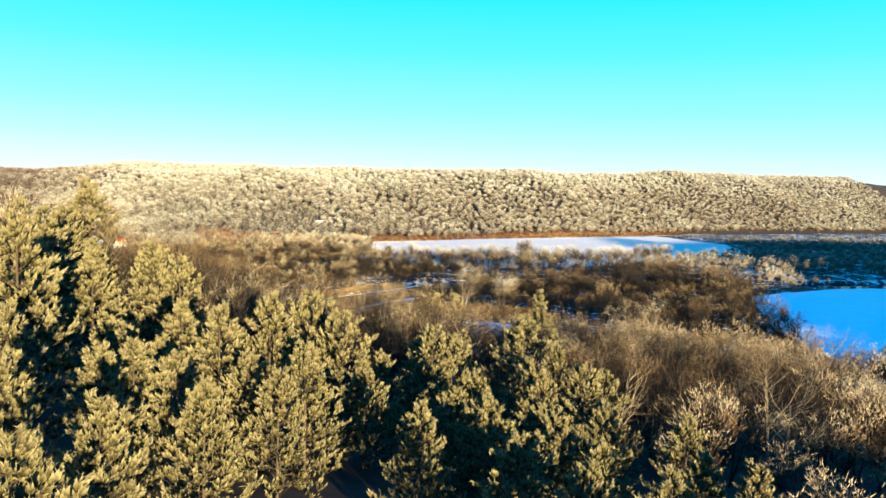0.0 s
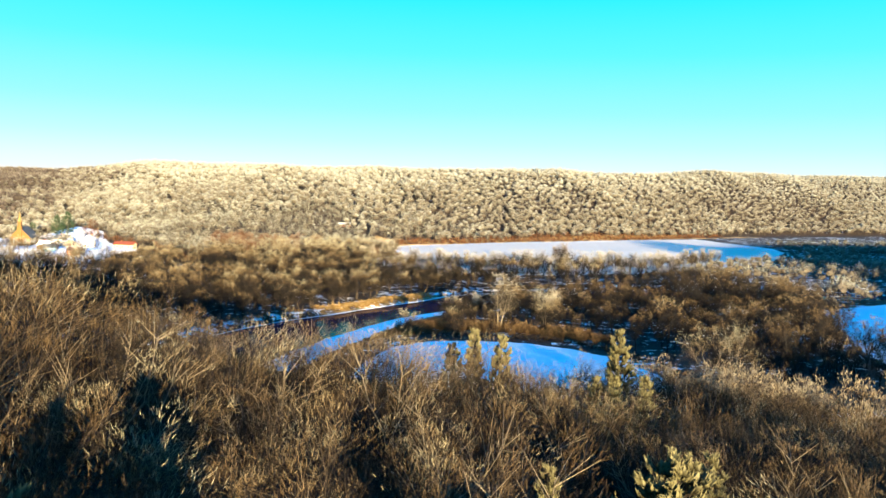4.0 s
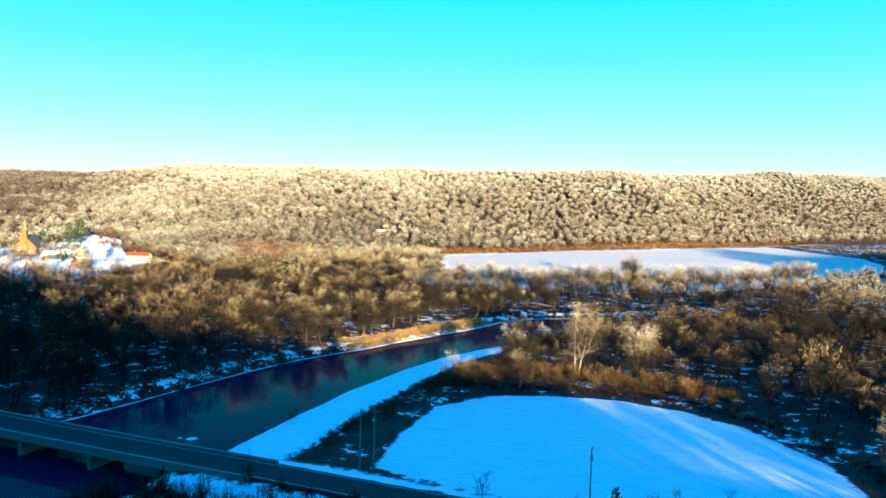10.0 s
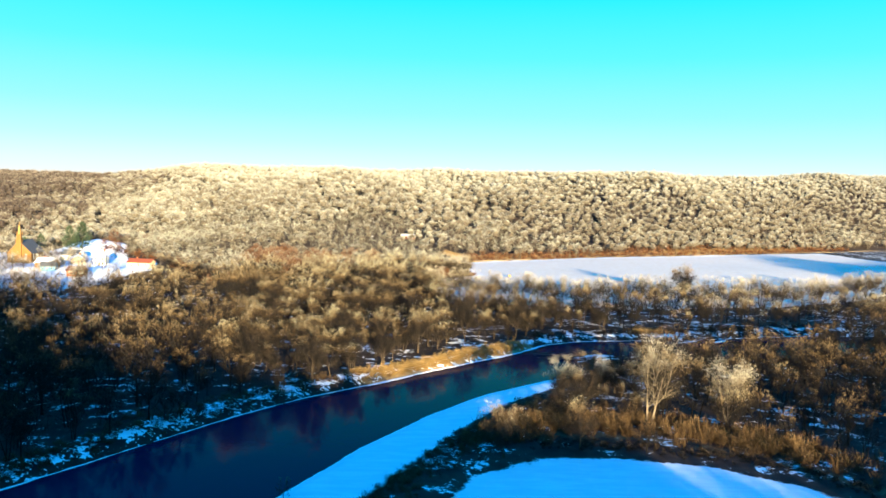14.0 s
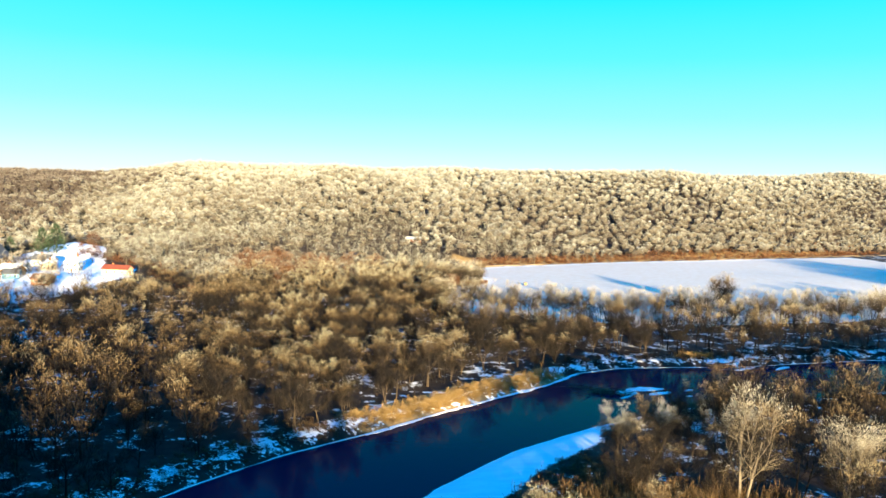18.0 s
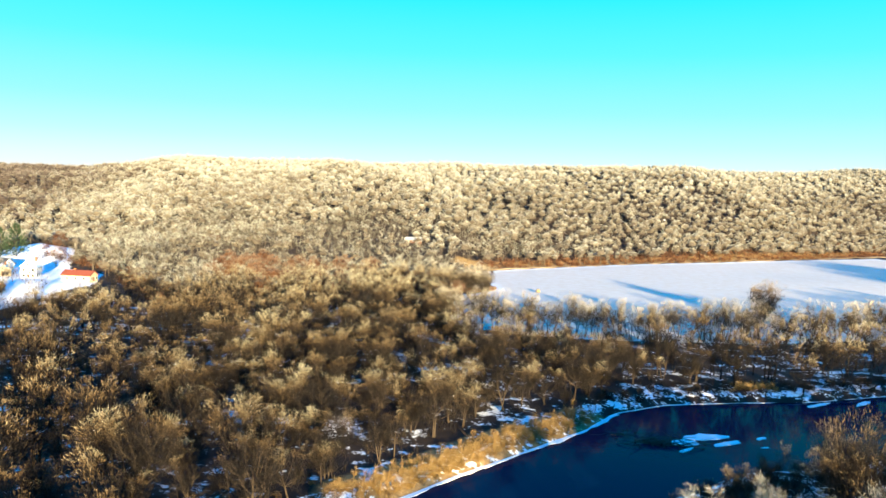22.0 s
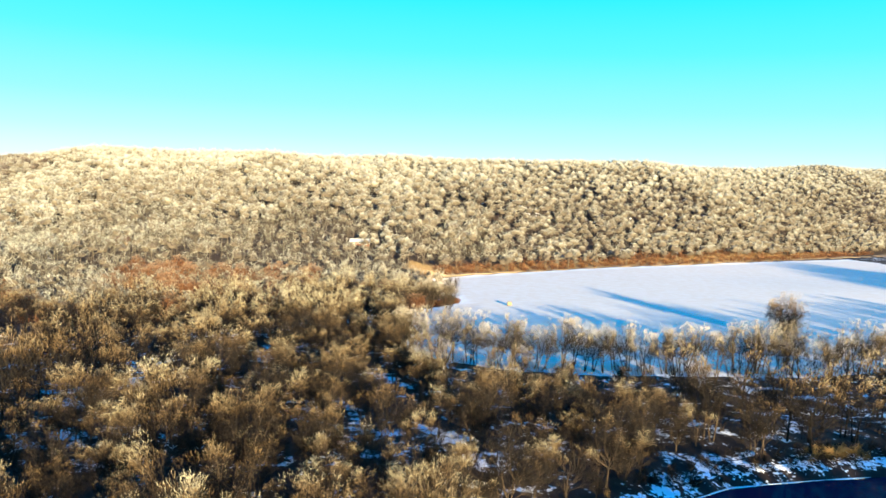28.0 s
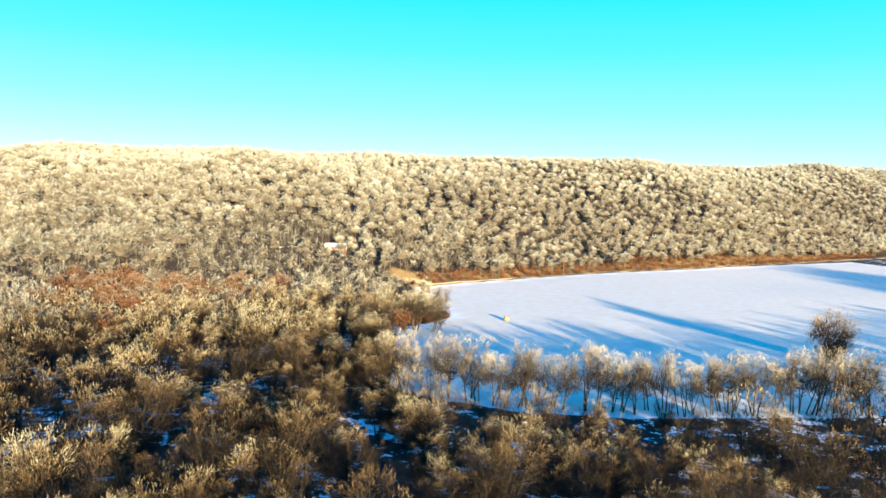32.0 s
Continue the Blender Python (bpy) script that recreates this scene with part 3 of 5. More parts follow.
    # tone offsets: frosted tuft ends raised, inner twigs lowered as painted shade
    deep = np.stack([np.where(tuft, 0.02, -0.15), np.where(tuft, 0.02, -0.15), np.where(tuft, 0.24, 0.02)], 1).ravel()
    return join(wood), (V, F, deep)


def whole(tree):
    """Wood and twigs of a tree as one shape."""
    (wv, wf), (v, f, deep) = tree
    V, F = join([(wv, wf), (v, f)])
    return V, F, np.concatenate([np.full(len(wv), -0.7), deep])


def frost_shade_of(v, h, low=0.25):
    """Crown tone: low inside and below, which paints shade; 1 at the outer and upper frosted tips."""
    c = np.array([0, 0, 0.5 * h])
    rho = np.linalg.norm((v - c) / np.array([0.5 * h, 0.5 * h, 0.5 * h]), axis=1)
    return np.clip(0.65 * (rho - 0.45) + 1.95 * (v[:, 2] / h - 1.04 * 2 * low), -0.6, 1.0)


def core(seed, rings=2, seg=6, low=-0.30):
    """The dense uneven inside of a crown that is seen from afar."""
    rng = np.random.RandomState(seed)
    V, F = [], []
    for i in range(rings):
        e = low + (1.25 - low) * i / rings
        for j in range(seg):
            a = 6.2832 * (j + 0.5 * (i % 2)) / seg
            k = rng.uniform(0.75, 1.12)
            V.append((math.cos(a) * math.cos(e) * k, math.sin(a) * math.cos(e) * k, math.sin(e) * k))
    V.append((0, 0, rng.uniform(0.9, 1.1)))
    for i in range(rings - 1):
        for j in range(seg):
            a, b = i * seg + j, i * seg + (j + 1) % seg
            c, d = a + seg, b + seg
            F += [(a, b, d), (a, d, c)] if i % 2 else [(a, b, c), (b, d, c)]
    o = (rings - 1) * seg
    F += [(o + j, o + (j + 1) % seg, rings * seg) for j in range(seg)]
    return np.array(V), np.array(F)


def hill_crown(seed, n=46, stem=0.5, core_size=0.60, lift=0.55, w=(0.011, 0.020), rings=4, seg=8):
    """A whole frosted crown seen from afar: a lobed uneven head of twig sprays on a short stem."""
    rng = np.random.RandomState(seed)
    size = np.array([0.44, 0.44, 0.42])
    lobes = unit(rng.normal(size=(8, 3)) + np.array([0, 0, 0.5]))
    v, f = core(seed + 900, rings, seg)
    v = v * (0.66 + 0.52 * np.max(unit(v) @ lobes.T, 1) ** 8)[:, None]
    v = np.array([0, 0, lift]) + v * size * core_size
    d = unit(rng.normal(size=(n, 3)) + np.array([0, 0, 0.45]))
    swell = 0.66 + 0.52 * np.max(d @ lobes.T, 1) ** 8
    P = np.array([0, 0, lift]) + d * (swell * rng.uniform(core_size - 0.12, 0.95, n))[:, None] * size
    D = unit(d + 0.6 * unit(rng.normal(size=(n, 3))) + np.array([0, 0, 0.25]))
    V, F = blades(rng, P, D, rng.uniform(0.07, 0.16, n), rng.uniform(w[0], w[1], n))
    T, G = tubes(rng, np.array([[0, 0, -0.05]]), np.array([[0, 0, 1.0]]), np.array([stem]), 0.02, 0.012, 3)
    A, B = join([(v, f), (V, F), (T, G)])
    # core and stem tones lowered to paint the shade inside; sprays stay frosted
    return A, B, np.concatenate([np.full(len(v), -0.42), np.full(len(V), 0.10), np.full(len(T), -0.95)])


def bush_shape(seed, n=46, spread=0.5):
    rng = np.random.RandomState(seed)
    P = np.concatenate([rng.normal(0, 0.16, (n, 2)), rng.uniform(-0.05, 0.3, (n, 1))], 1)
    D = unit(np.concatenate([rng.normal(0, spread, (n, 2)), np.ones((n, 1))], 1))
    L = rng.uniform(0.35, 0.8, n)
    a = blades(rng, P, D, L, 0.012)
    P2, D2, L2 = kids(rng, P, D, L, 2, 0.3, 0.9, 0.6, 0.3, 0.5)
    return join([a, blades(rng, P2, D2, L2, 0.012)])


def pine(seed, h, rows=14, needles=4, slim=0.27):
    """An upswept pine: (wood, needles, tone), tone being frost at the tips and painted shade inside; each branch ends
    in round tufts.
    """
    rng = np.random.RandomState(seed)
    wood = [tubes(rng, np.array([[0, 0, -0.5]]), np.array([[0, 0, 1.0]]), np.array([h * 0.97]), 0.014 * h, 0.003 * h, 6)]
    P, D, L = [], [], []
    for i in range(rows):
        u = 0.04 + 0.92 * (i / (rows - 1)) ** 0.92
        k = rng.randint(5, 8) if u < 0.85 else rng.randint(3, 5)
        a0 = rng.uniform(0, 6.3)
        for j in range(k):
            a = a0 + 6.2832 * j / k + rng.normal(0, 0.3)
            P.append((0, 0, u * h * rng.uniform(0.975, 1.025)))
            D.append((math.cos(a), math.sin(a), 0.10 + 0.75 * u ** 2 + rng.normal(0, 0.12)))
            L.append(h * slim * ((1 - u) ** 0.75 + 0.06) * 1.1 * rng.uniform(0.62, 1.2))
    P, D, L = np.array(P), unit(np.array(D)), np.array(L)
    wood.append(tubes(rng, P, D, L * 0.6, 0.03, 0.016, 3))
    E, U = P + D * L[:, None] * 0.6, unit(D + np.array([0, 0, 0.55]))
    wood.append(tubes(rng, E, U, L * 0.42, 0.016, 0.010, 3))
    # twigs on the outer half of each branch, which sweeps up at its end
    Pa, Da, La = kids(rng, P, D, L * 0.62, 3, 0.45, 1.0, 0.75, 0.30, 0.42)
    Pb, Db, Lb = kids(rng, E, U, L * 0.42, 4, 0.0, 1.0, 0.65, 0.35, 0.62)
    Pb = np.concatenate([Pa, Pb, E + U * L[:, None] * 0.25, np.array([[0, 0, h * 0.90], [0, 0, h * 0.93]])])
    Db = np.concatenate([Da, Db, U, np.array([[0, 0, 1.0], [0.1, 0, 1.0]])])
    Lb = np.concatenate([La, Lb, L * 0.2, np.array([0.08 * h, 0.05 * h])])
    # candle-like tufts along the twigs, turned upwards
    Pt, Dt, Lt = kids(rng, Pb, Db, Lb, 5, 0.1, 1.05, 0.42, 0.70, 0.0)
    size = rng.uniform(0.42, 0.86, len(Pt)) * (h / 16) ** 0.5
    m = len(Pt)
    side = unit(np.cross(Dt, unit(rng.normal(size=(m, 3)))))
    third = np.cross(Dt, side)
    ang = np.arange(3) * 2.0944
    fat = size * rng.uniform(0.17, 0.26, m)
    waist = Pt + Dt * (size * 0.42)[:, None]
    ring = waist[:, None] + (np.cos(ang)[None, :, None] * side[:, None] + np.sin(ang)[None, :, None] * third[:, None]) * fat[:, None, None]
    V1 = np.concatenate([Pt[:, None], ring, (Pt + Dt * size[:, None])[:, None]], 1).reshape(-1, 3)
    f = np.array([(0, 2, 1), (0, 3, 2), (0, 1, 3), (4, 1, 2), (4, 2, 3), (4, 3, 1)])
    F1 = (f[None] + (np.arange(m) * 5)[:, None, None]).reshape(-1, 3)
    # tone falls inward and downward, painting shade near the trunk
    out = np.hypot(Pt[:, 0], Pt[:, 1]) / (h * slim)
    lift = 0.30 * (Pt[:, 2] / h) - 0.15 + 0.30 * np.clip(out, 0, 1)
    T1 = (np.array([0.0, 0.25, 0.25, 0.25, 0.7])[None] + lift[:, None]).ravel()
    q = np.repeat(np.arange(m), needles)
    along = rng.uniform(0.1, 1.0, len(q))
    start = Pt[q] + Dt[q] * (size[q] * along)[:, None]
    nd = unit(Dt[q] * 0.75 + 0.9 * unit(rng.normal(size=(len(q), 3))))
    V2, F2 = blades(rng, start, nd, size[q] * rng.uniform(0.32, 0.5, len(q)), 0.035)
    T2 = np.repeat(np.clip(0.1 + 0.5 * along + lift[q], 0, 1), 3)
    V, F = join([(V1, F1), (V2, F2)])
    tone = np.concatenate([T1, T2])
    return join(wood), (V, F), tone


def scatter(rng, x0, x1, y0, y1, step):
    """Jittered places on a grid."""
    xs, ys = np.meshgrid(np.arange(x0, x1, step), np.arange(y0, y1, step))
    n = xs.size
    return xs.ravel() + rng.uniform(-0.48, 0.48, n) * step, ys.ravel() + rng.uniform(-0.48, 0.48, n) * step


def in_sight(px, py, margin=30):
    """Ground that the flight overlooks, as one long wedge of the plan."""
    left = -70 - 0.60 * (py + 40)
    right = 70 + 0.80 * (py + 66)
    return (px > left - margin) & (px < right + margin)


def planted(shapes, px, py, pz, sx, sz, turn, pick, tone):
    """Many trees joined into one set of arrays."""
    V, F, T, o = [], [], [], 0
    for s, shape in enumerate(shapes):
        v, f = shape[:2]
        deep = shape[2] if len(shape) > 2 else 0.0
        m = np.where(pick == s)[0]
        if not len(m):
            continue
        c, n = np.cos(turn[m])[:, None], np.sin(turn[m])[:, None]
        x = (v[None, :, 0] * c - v[None, :, 1] * n) * sx[m][:, None] + px[m][:, None]
        y = (v[None, :, 0] * n + v[None, :, 1] * c) * sx[m][:, None] + py[m][:, None]
        z = v[None, :, 2] * sz[m][:, None] + pz[m][:, None]
        V.append(np.stack([x, y, z], -1).reshape(-1, 3))
        F.append((f[None] + (np.arange(len(m)) * len(v))[:, None, None]).reshape(-1, 3) + o)
        T.append((tone[m][:, None] + (frost_shade_of(v, 1.0) - 0.35 + deep)[None]).ravel())
        o += len(m) * len(v)
    return np.concatenate(V), np.concatenate(F), np.concatenate(T)


def stuff(name, shapes, px, py, sx, sz, tone, material, label, category, rng, sink=0.2):
    n = len(px)
    V, F, T = planted(shapes, px, py, ground(px, py) - sink, np.broadcast_to(sx, (n,)), np.broadcast_to(sz, (n,)), rng.uniform(0, 6.3, n), rng.randint(0, len(shapes), n), tone)
    return tagged(new(name, build(name, V, F, material, {"tone": T})), label, category, kind="stuff")


# ---- woods ----
rng = np.random.RandomState(11)
# far hillsides
hx, hy = scatter(rng, -980, 1150, 540, 1640, 7.3)
fl, cl = foot_line(hx), crest_line(hx)
keep = (hy > fl + 2) & (hy < cl + 60) & in_sight(hx, hy) & (outline_distance(hx, hy, FAR_FIELD) < -14) & (outline_distance(hx, hy, YARDS) < 2) & (outline_distance(hx, hy, KNOLL) < 6 + 6 * lattice(hx, hy, 11, 29))
keep &= ~((np.hypot((hx + 20) / 11, (hy - 762) / 7) < 1))
hx, hy = hx[keep], hy[keep]
hs = rng.uniform(0.75, 1.2, len(hx)) * (0.9 + 0.2 * lattice(hx, hy, 60, 21))
htone = 0.58 + 0.18 * lattice(hx, hy, 45, 22) + 0.30 * rng.uniform(-0.5, 0.5, len(hx)) + 0.28 * ease((ground(hx, hy) - 30) / 45) - 0.30 * ease((-300 - hx) / 110)
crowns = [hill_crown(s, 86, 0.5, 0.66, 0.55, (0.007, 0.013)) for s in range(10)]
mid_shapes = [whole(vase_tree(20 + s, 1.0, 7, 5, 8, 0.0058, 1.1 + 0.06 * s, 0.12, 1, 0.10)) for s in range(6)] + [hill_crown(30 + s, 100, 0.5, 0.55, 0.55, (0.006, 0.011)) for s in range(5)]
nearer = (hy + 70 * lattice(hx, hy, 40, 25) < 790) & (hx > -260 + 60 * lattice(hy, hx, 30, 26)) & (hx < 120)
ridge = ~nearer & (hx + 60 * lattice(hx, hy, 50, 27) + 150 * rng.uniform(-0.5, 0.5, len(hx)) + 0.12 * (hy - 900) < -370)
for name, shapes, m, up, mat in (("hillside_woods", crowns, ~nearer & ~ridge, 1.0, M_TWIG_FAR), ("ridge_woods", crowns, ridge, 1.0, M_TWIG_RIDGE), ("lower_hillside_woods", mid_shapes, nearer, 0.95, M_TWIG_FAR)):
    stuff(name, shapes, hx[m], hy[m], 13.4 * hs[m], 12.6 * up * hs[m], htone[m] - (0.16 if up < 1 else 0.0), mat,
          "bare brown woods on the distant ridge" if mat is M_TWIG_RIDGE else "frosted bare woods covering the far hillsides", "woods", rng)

# low red-brown brush at the foot of the hill
bx, by = scatter(rng, -230, 520, 540, 1060, 5.2)
fd = by - foot_line(bx)
keep = (fd > -4) & (fd < 26) & (outline_distance(bx, by, FAR_FIELD) < -5) & (outline_distance(bx, by, YARDS) < -4)
bx, by = bx[keep], by[keep]
bushes = [bush_shape(s) for s in range(5)]
stuff("foothill_brush", bushes, bx, by, 6.0, rng.uniform(3.0, 6.0, len(bx)), rng.uniform(0, 0.3, len(bx)), M_REDBRUSH, "red-brown brush at the foot of the hills", "brush", rng)


def wooded(px, py, margin=3.5):
    """Ground between the fields, the river and the road where trees grow."""
    k = (outline_distance(px, py, RIVER) < -margin) & (outline_distance(px, py, ROAD_LINE, False) > 11)
    for poly in (OVAL_FIELD, FAR_FIELD, RIGHT_FIELD, SPIT):
        k &= outline_distance(px, py, poly) < -margin
    k &= (outline_distance(px, py, YARDS) < -4) & (outline_distance(px, py, KNOLL) < 0)
    return k & in_sight(px, py)


# flood-plain woods
vx, vy = scatter(rng, -640, 720, 195, 860, 7.6)
keep = wooded(vx, vy) & (vy < foot_line(vx) + 8)
keep &= outline_distance(vx, vy, [(-20, 240), (0, 262), (22, 292), (40, 318)], False) > 8.5     # brush belt behind the spit
keep &= ~((vx > 34) & (vx < 150) & (outline_distance(vx, vy, [(20, 328), (42, 347), (66, 365), (91, 372), (130, 388), (170, 404)], False) < 15) & (vy < 400))     # open strip of the near bank
keep &= ~((vx > -62) & (vx < 8) & (vy < 264) & (outline_distance(vx, vy, NEAR_BANK, False) < 60))
keep &= outline_distance(vx, vy, [(30, 284), (60, 282), (85, 268), (104, 240), (106, 200)], False) > 8
keep &= outline_distance(vx, vy, [(-14, 346), (8, 370), (40, 402), (70, 428)], False) > 7
keep &= lattice(vx, vy, 19, 35) + 0.5 * lattice(vx, vy, 8, 36) > np.where(vy > 420, -0.36, -0.85)
row_y = np.interp(vx, [2, 22, 36, 64, 134, 205, 300], [527, 517, 511, 506, 503, 518, 594])
keep &= ~((vx > 0) & (vx < 300) & (vy > row_y - 17) & (vy < row_y + 4))
keep &= ~((vx > 12) & (vx < 175) & (vy > row_y - 36) & (vy < row_y) & (rng.uniform(0, 1, len(vx)) < 0.7))     # brushy strip before the row
vx, vy = vx[keep], vy[keep]
order = np.argsort(np.abs(vx - 10) + np.abs(vy - 400) * 0.45)      # the stretch that the flight crosses first
near, rest = order[:300], order[300:]
vs = np.where(rng.uniform(0, 1, len(vx)) < 0.3, rng.uniform(1.0, 1.35, len(vx)), rng.uniform(0.5, 0.98, len(vx))) * (1.0 + 0.12 * lattice(vx, vy, 50, 31))
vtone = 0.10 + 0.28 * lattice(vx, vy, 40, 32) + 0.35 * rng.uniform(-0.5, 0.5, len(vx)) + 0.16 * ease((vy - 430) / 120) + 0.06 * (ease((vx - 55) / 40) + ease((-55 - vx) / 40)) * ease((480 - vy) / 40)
vs = vs * (1 - 0.25 * ease((vx - 170) / 50) * ease((vy - 440) / 40))
vs = vs * (1 - 0.40 * ease((outline_distance(vx, vy, YARDS) + 45) / 30))
small = [vase_tree(40 + s, 1.0, 9, 8, 19, 0.0040, 0.66 + 0.06 * s, 0.16, 1 + s % 3, 0.070, 0.42) for s in range(8)]
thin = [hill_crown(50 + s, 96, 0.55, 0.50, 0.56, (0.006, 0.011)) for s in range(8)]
small_joined = [whole(p) for p in small]
back = (vy[rest] > 640) | (np.abs(vx[rest] - 20) > 230)
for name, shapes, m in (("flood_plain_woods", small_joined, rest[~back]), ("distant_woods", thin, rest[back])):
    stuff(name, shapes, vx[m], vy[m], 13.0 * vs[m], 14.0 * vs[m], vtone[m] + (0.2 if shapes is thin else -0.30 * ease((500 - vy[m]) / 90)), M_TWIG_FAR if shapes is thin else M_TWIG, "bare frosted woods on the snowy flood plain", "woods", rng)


def tree_thing(name, wood, twigs, tone, wood_mat, twig_mat, label, category="tree", crown="crown"):
    """An empty at the tree's base with trunk and crown."""
    ob = tagged(new(name), label, category)
    mesh_part("trunk", build("trunk", *wood, wood_mat), ob)
    v, f = twigs[:2]
    deep = twigs[2] if len(twigs) > 2 else 0.0
    h = max(float(v[:, 2].max()), 1.0)
    values = np.broadcast_to(tone, (len(v),)) if np.ndim(tone) else tone + frost_shade_of(v, h) - 0.35 + deep
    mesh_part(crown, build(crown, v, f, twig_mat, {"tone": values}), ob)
    return ob


def place(ob, x, y, s=1.0, turn=0.0, sink=0.15):
    m = Matrix.Translation((x, y, height(x, y) - sink)) @ Matrix.Rotation(turn, 4, "Z") @ Matrix.Scale(s, 4)
    return m


def grove(kinds, xs, ys, scales, group, rng):
    """Copies of a few model trees; the models take the first places."""
    used = set()
    for x, y, s in zip(xs, ys, scales):
        k = rng.randint(len(kinds))
        m = place(kinds[k], x, y, s, rng.uniform(0, 6.3))
        if k in used:
            ob = copy_thing(kinds[k], m)
            ob.matrix_basis = m
        else:
            kinds[k].matrix_basis = m
            used.add(k)
            ob = kinds[k]
        tagged(ob, group=group)
    for k, ob in enumerate(kinds):
        if k not in used:
            for o in list(ob.children_recursive) + [ob]:
                bpy.data.objects.remove(o)


models = []
for s in range(9):
    wood, tw = vase_tree(70 + s, 13.5, 13 + s % 3, 11, 44, 0.025, 0.60 + 0.055 * s, 0.14 + 0.05 * (s % 4), 1 + s % 3, 0.062, 0.24 + 0.07 * (s % 3))
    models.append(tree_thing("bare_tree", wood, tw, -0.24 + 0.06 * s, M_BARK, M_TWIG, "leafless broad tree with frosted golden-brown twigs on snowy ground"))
grove(models, vx[near], vy[near], vs[near], "trees of the flood plain", rng)


# ---- bluff below the start of the flight ----
rng = np.random.RandomState(23)
PINE_TOPS = [(-5.6, -0.6, 50.4), (-8.5, -7.9, 51.2), (-3.4, -3.9, 49.4), (-5.7, -12.8, 48.5), (4.8, 11.5, 44.0), (8.2, 10.1, 44.8), (18.1, 20, 44.9), (20.8, 15.9, 42.4),
             (-14.8, -8.1, 50.6), (-11.7, -11.2, 50.8), (-21.6, 14.1, 53.2), (-35, 39, 59), (-18.9, 13.2, 51.8), (-17.4, -13.0, 49.4), (-9.4, -14.5, 47.6), (-1.4, -7.2, 45.1),
             (-23, -16, 57.0), (-27, -4, 55.5), (-31, 12, 56.5), (-25, 6, 53.0), (0.5, 2.5, 44.6), (-33, 24, 56.0), (-40, 30, 57), (-29, 20, 53)]
fx, fy = scatter(rng, -48, 24, -46, 10, 6.2)
have = np.array(PINE_TOPS)[:, :2]
keep = (np.min(np.hypot(fx[:, None] - have[:, 0], fy[:, None] - have[:, 1]), 1) > 3.9) & (fy < np.where(fx > 2, 7.0, -3 - 0.10 * fx)) & (np.abs(fx + 2) > 7 - 9 * (fy > -24))
for x, y in zip(fx[keep], fy[keep]):
    PINE_TOPS.append((x, y, 46.3 - 0.09 * max(0.0, x) + 0.28 * max(0.0, -12 - x) + rng.uniform(-2.5, 1.0) + 0.06 * min(0.0, y + 10)))
PINE_SPOTS = [p[:2] for p in PINE_TOPS]
pine_models = []
for s in range(5):
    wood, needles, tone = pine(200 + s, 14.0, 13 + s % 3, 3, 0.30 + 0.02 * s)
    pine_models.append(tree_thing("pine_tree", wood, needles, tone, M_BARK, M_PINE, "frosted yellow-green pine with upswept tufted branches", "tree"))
tops = [max(8.0, z - height(x, y)) / 14.0 for x, y, z in PINE_TOPS]
grove(pine_models, [p[0] for p in PINE_SPOTS], [p[1] for p in PINE_SPOTS], tops, "pines on the bluff", rng)

SLOPE_PINES = [(17.4, 116, 32.0), (20.8, 112.5, 34.8), (22.2, 94.2, 37.3), (40.3, 93.3, 38.2), (36, 166, 15.5), (31.7, 77, 35.5), (31.5, 69.6, 37.2), (35.1, 68.7, 37.3), (12, 25, 42.5), (24, 28, 42.0)]
slim = []
for s in range(3):
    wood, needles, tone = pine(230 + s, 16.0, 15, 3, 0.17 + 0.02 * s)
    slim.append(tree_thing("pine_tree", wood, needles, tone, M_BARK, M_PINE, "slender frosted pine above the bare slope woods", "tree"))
grove(slim, [p[0] for p in SLOPE_PINES], [p[1] for p in SLOPE_PINES], [(p[2] - height(p[0], p[1])) / 16.0 for p in SLOPE_PINES], "pines on the slope", rng)

# bare woods of the bluff
tx, ty = scatter(rng, -140, 200, -30, 172, 7.0)
keep = (outline_distance(tx, ty, ROAD_LINE, False) > 11) & (outline_distance(tx, ty, RIVER) < -6) & (outline_distance(tx, ty, RIGHT_FIELD) < -3)
keep &= in_sight(tx, ty, 15) & ~((np.abs(tx) < 16) & (ty < -20))
pines = np.array(PINE_SPOTS + [p[:2] for p in SLOPE_PINES])
keep &= np.min(np.hypot(tx[:, None] - pines[:, 0], ty[:, None] - pines[:, 1]), 1) > 4.5
keep &= (np.hypot(tx - 69, ty - 45) > 9) & (np.hypot(tx - 60, ty - 44) > 8)
keep &= ~((ty < 7 - 0.1 * tx) & (tx > -60) & (tx < 24))
swath = tx - 0.25 * (230 - ty)
keep &= ~((swath > 60) & (swath < 92) & (ty < 130) & (rng.uniform(0, 1, len(tx)) < 0.7))
keep &= ~((ty > 163) & (tx < -5) & (tx > -75))
keep &= ~((ty > 128) & (tx > -10) & (rng.uniform(0, 1, len(tx)) < 0.5))
tx, ty = tx[keep], ty[keep]
tsz = (1 - 0.30 * ease((tx - 62) / 20) * ease((70 - ty) / 20)) * (1 - 0.38 * ease((ty - 105) / 40) * ease((tx + 20) / 20)) * (1 - 0.35 * ease((10 - ty) / 20)) * rng.uniform(0.8, 1.2, len(tx)) * (1 + 0.12 * lattice(tx, ty, 30, 41)) * (1 + 0.04 * ease((ty - 15) / 25) * ease((135 - ty) / 20))
pick = np.argsort(np.hypot(tx - 10, ty - 60))
bluff_models = []
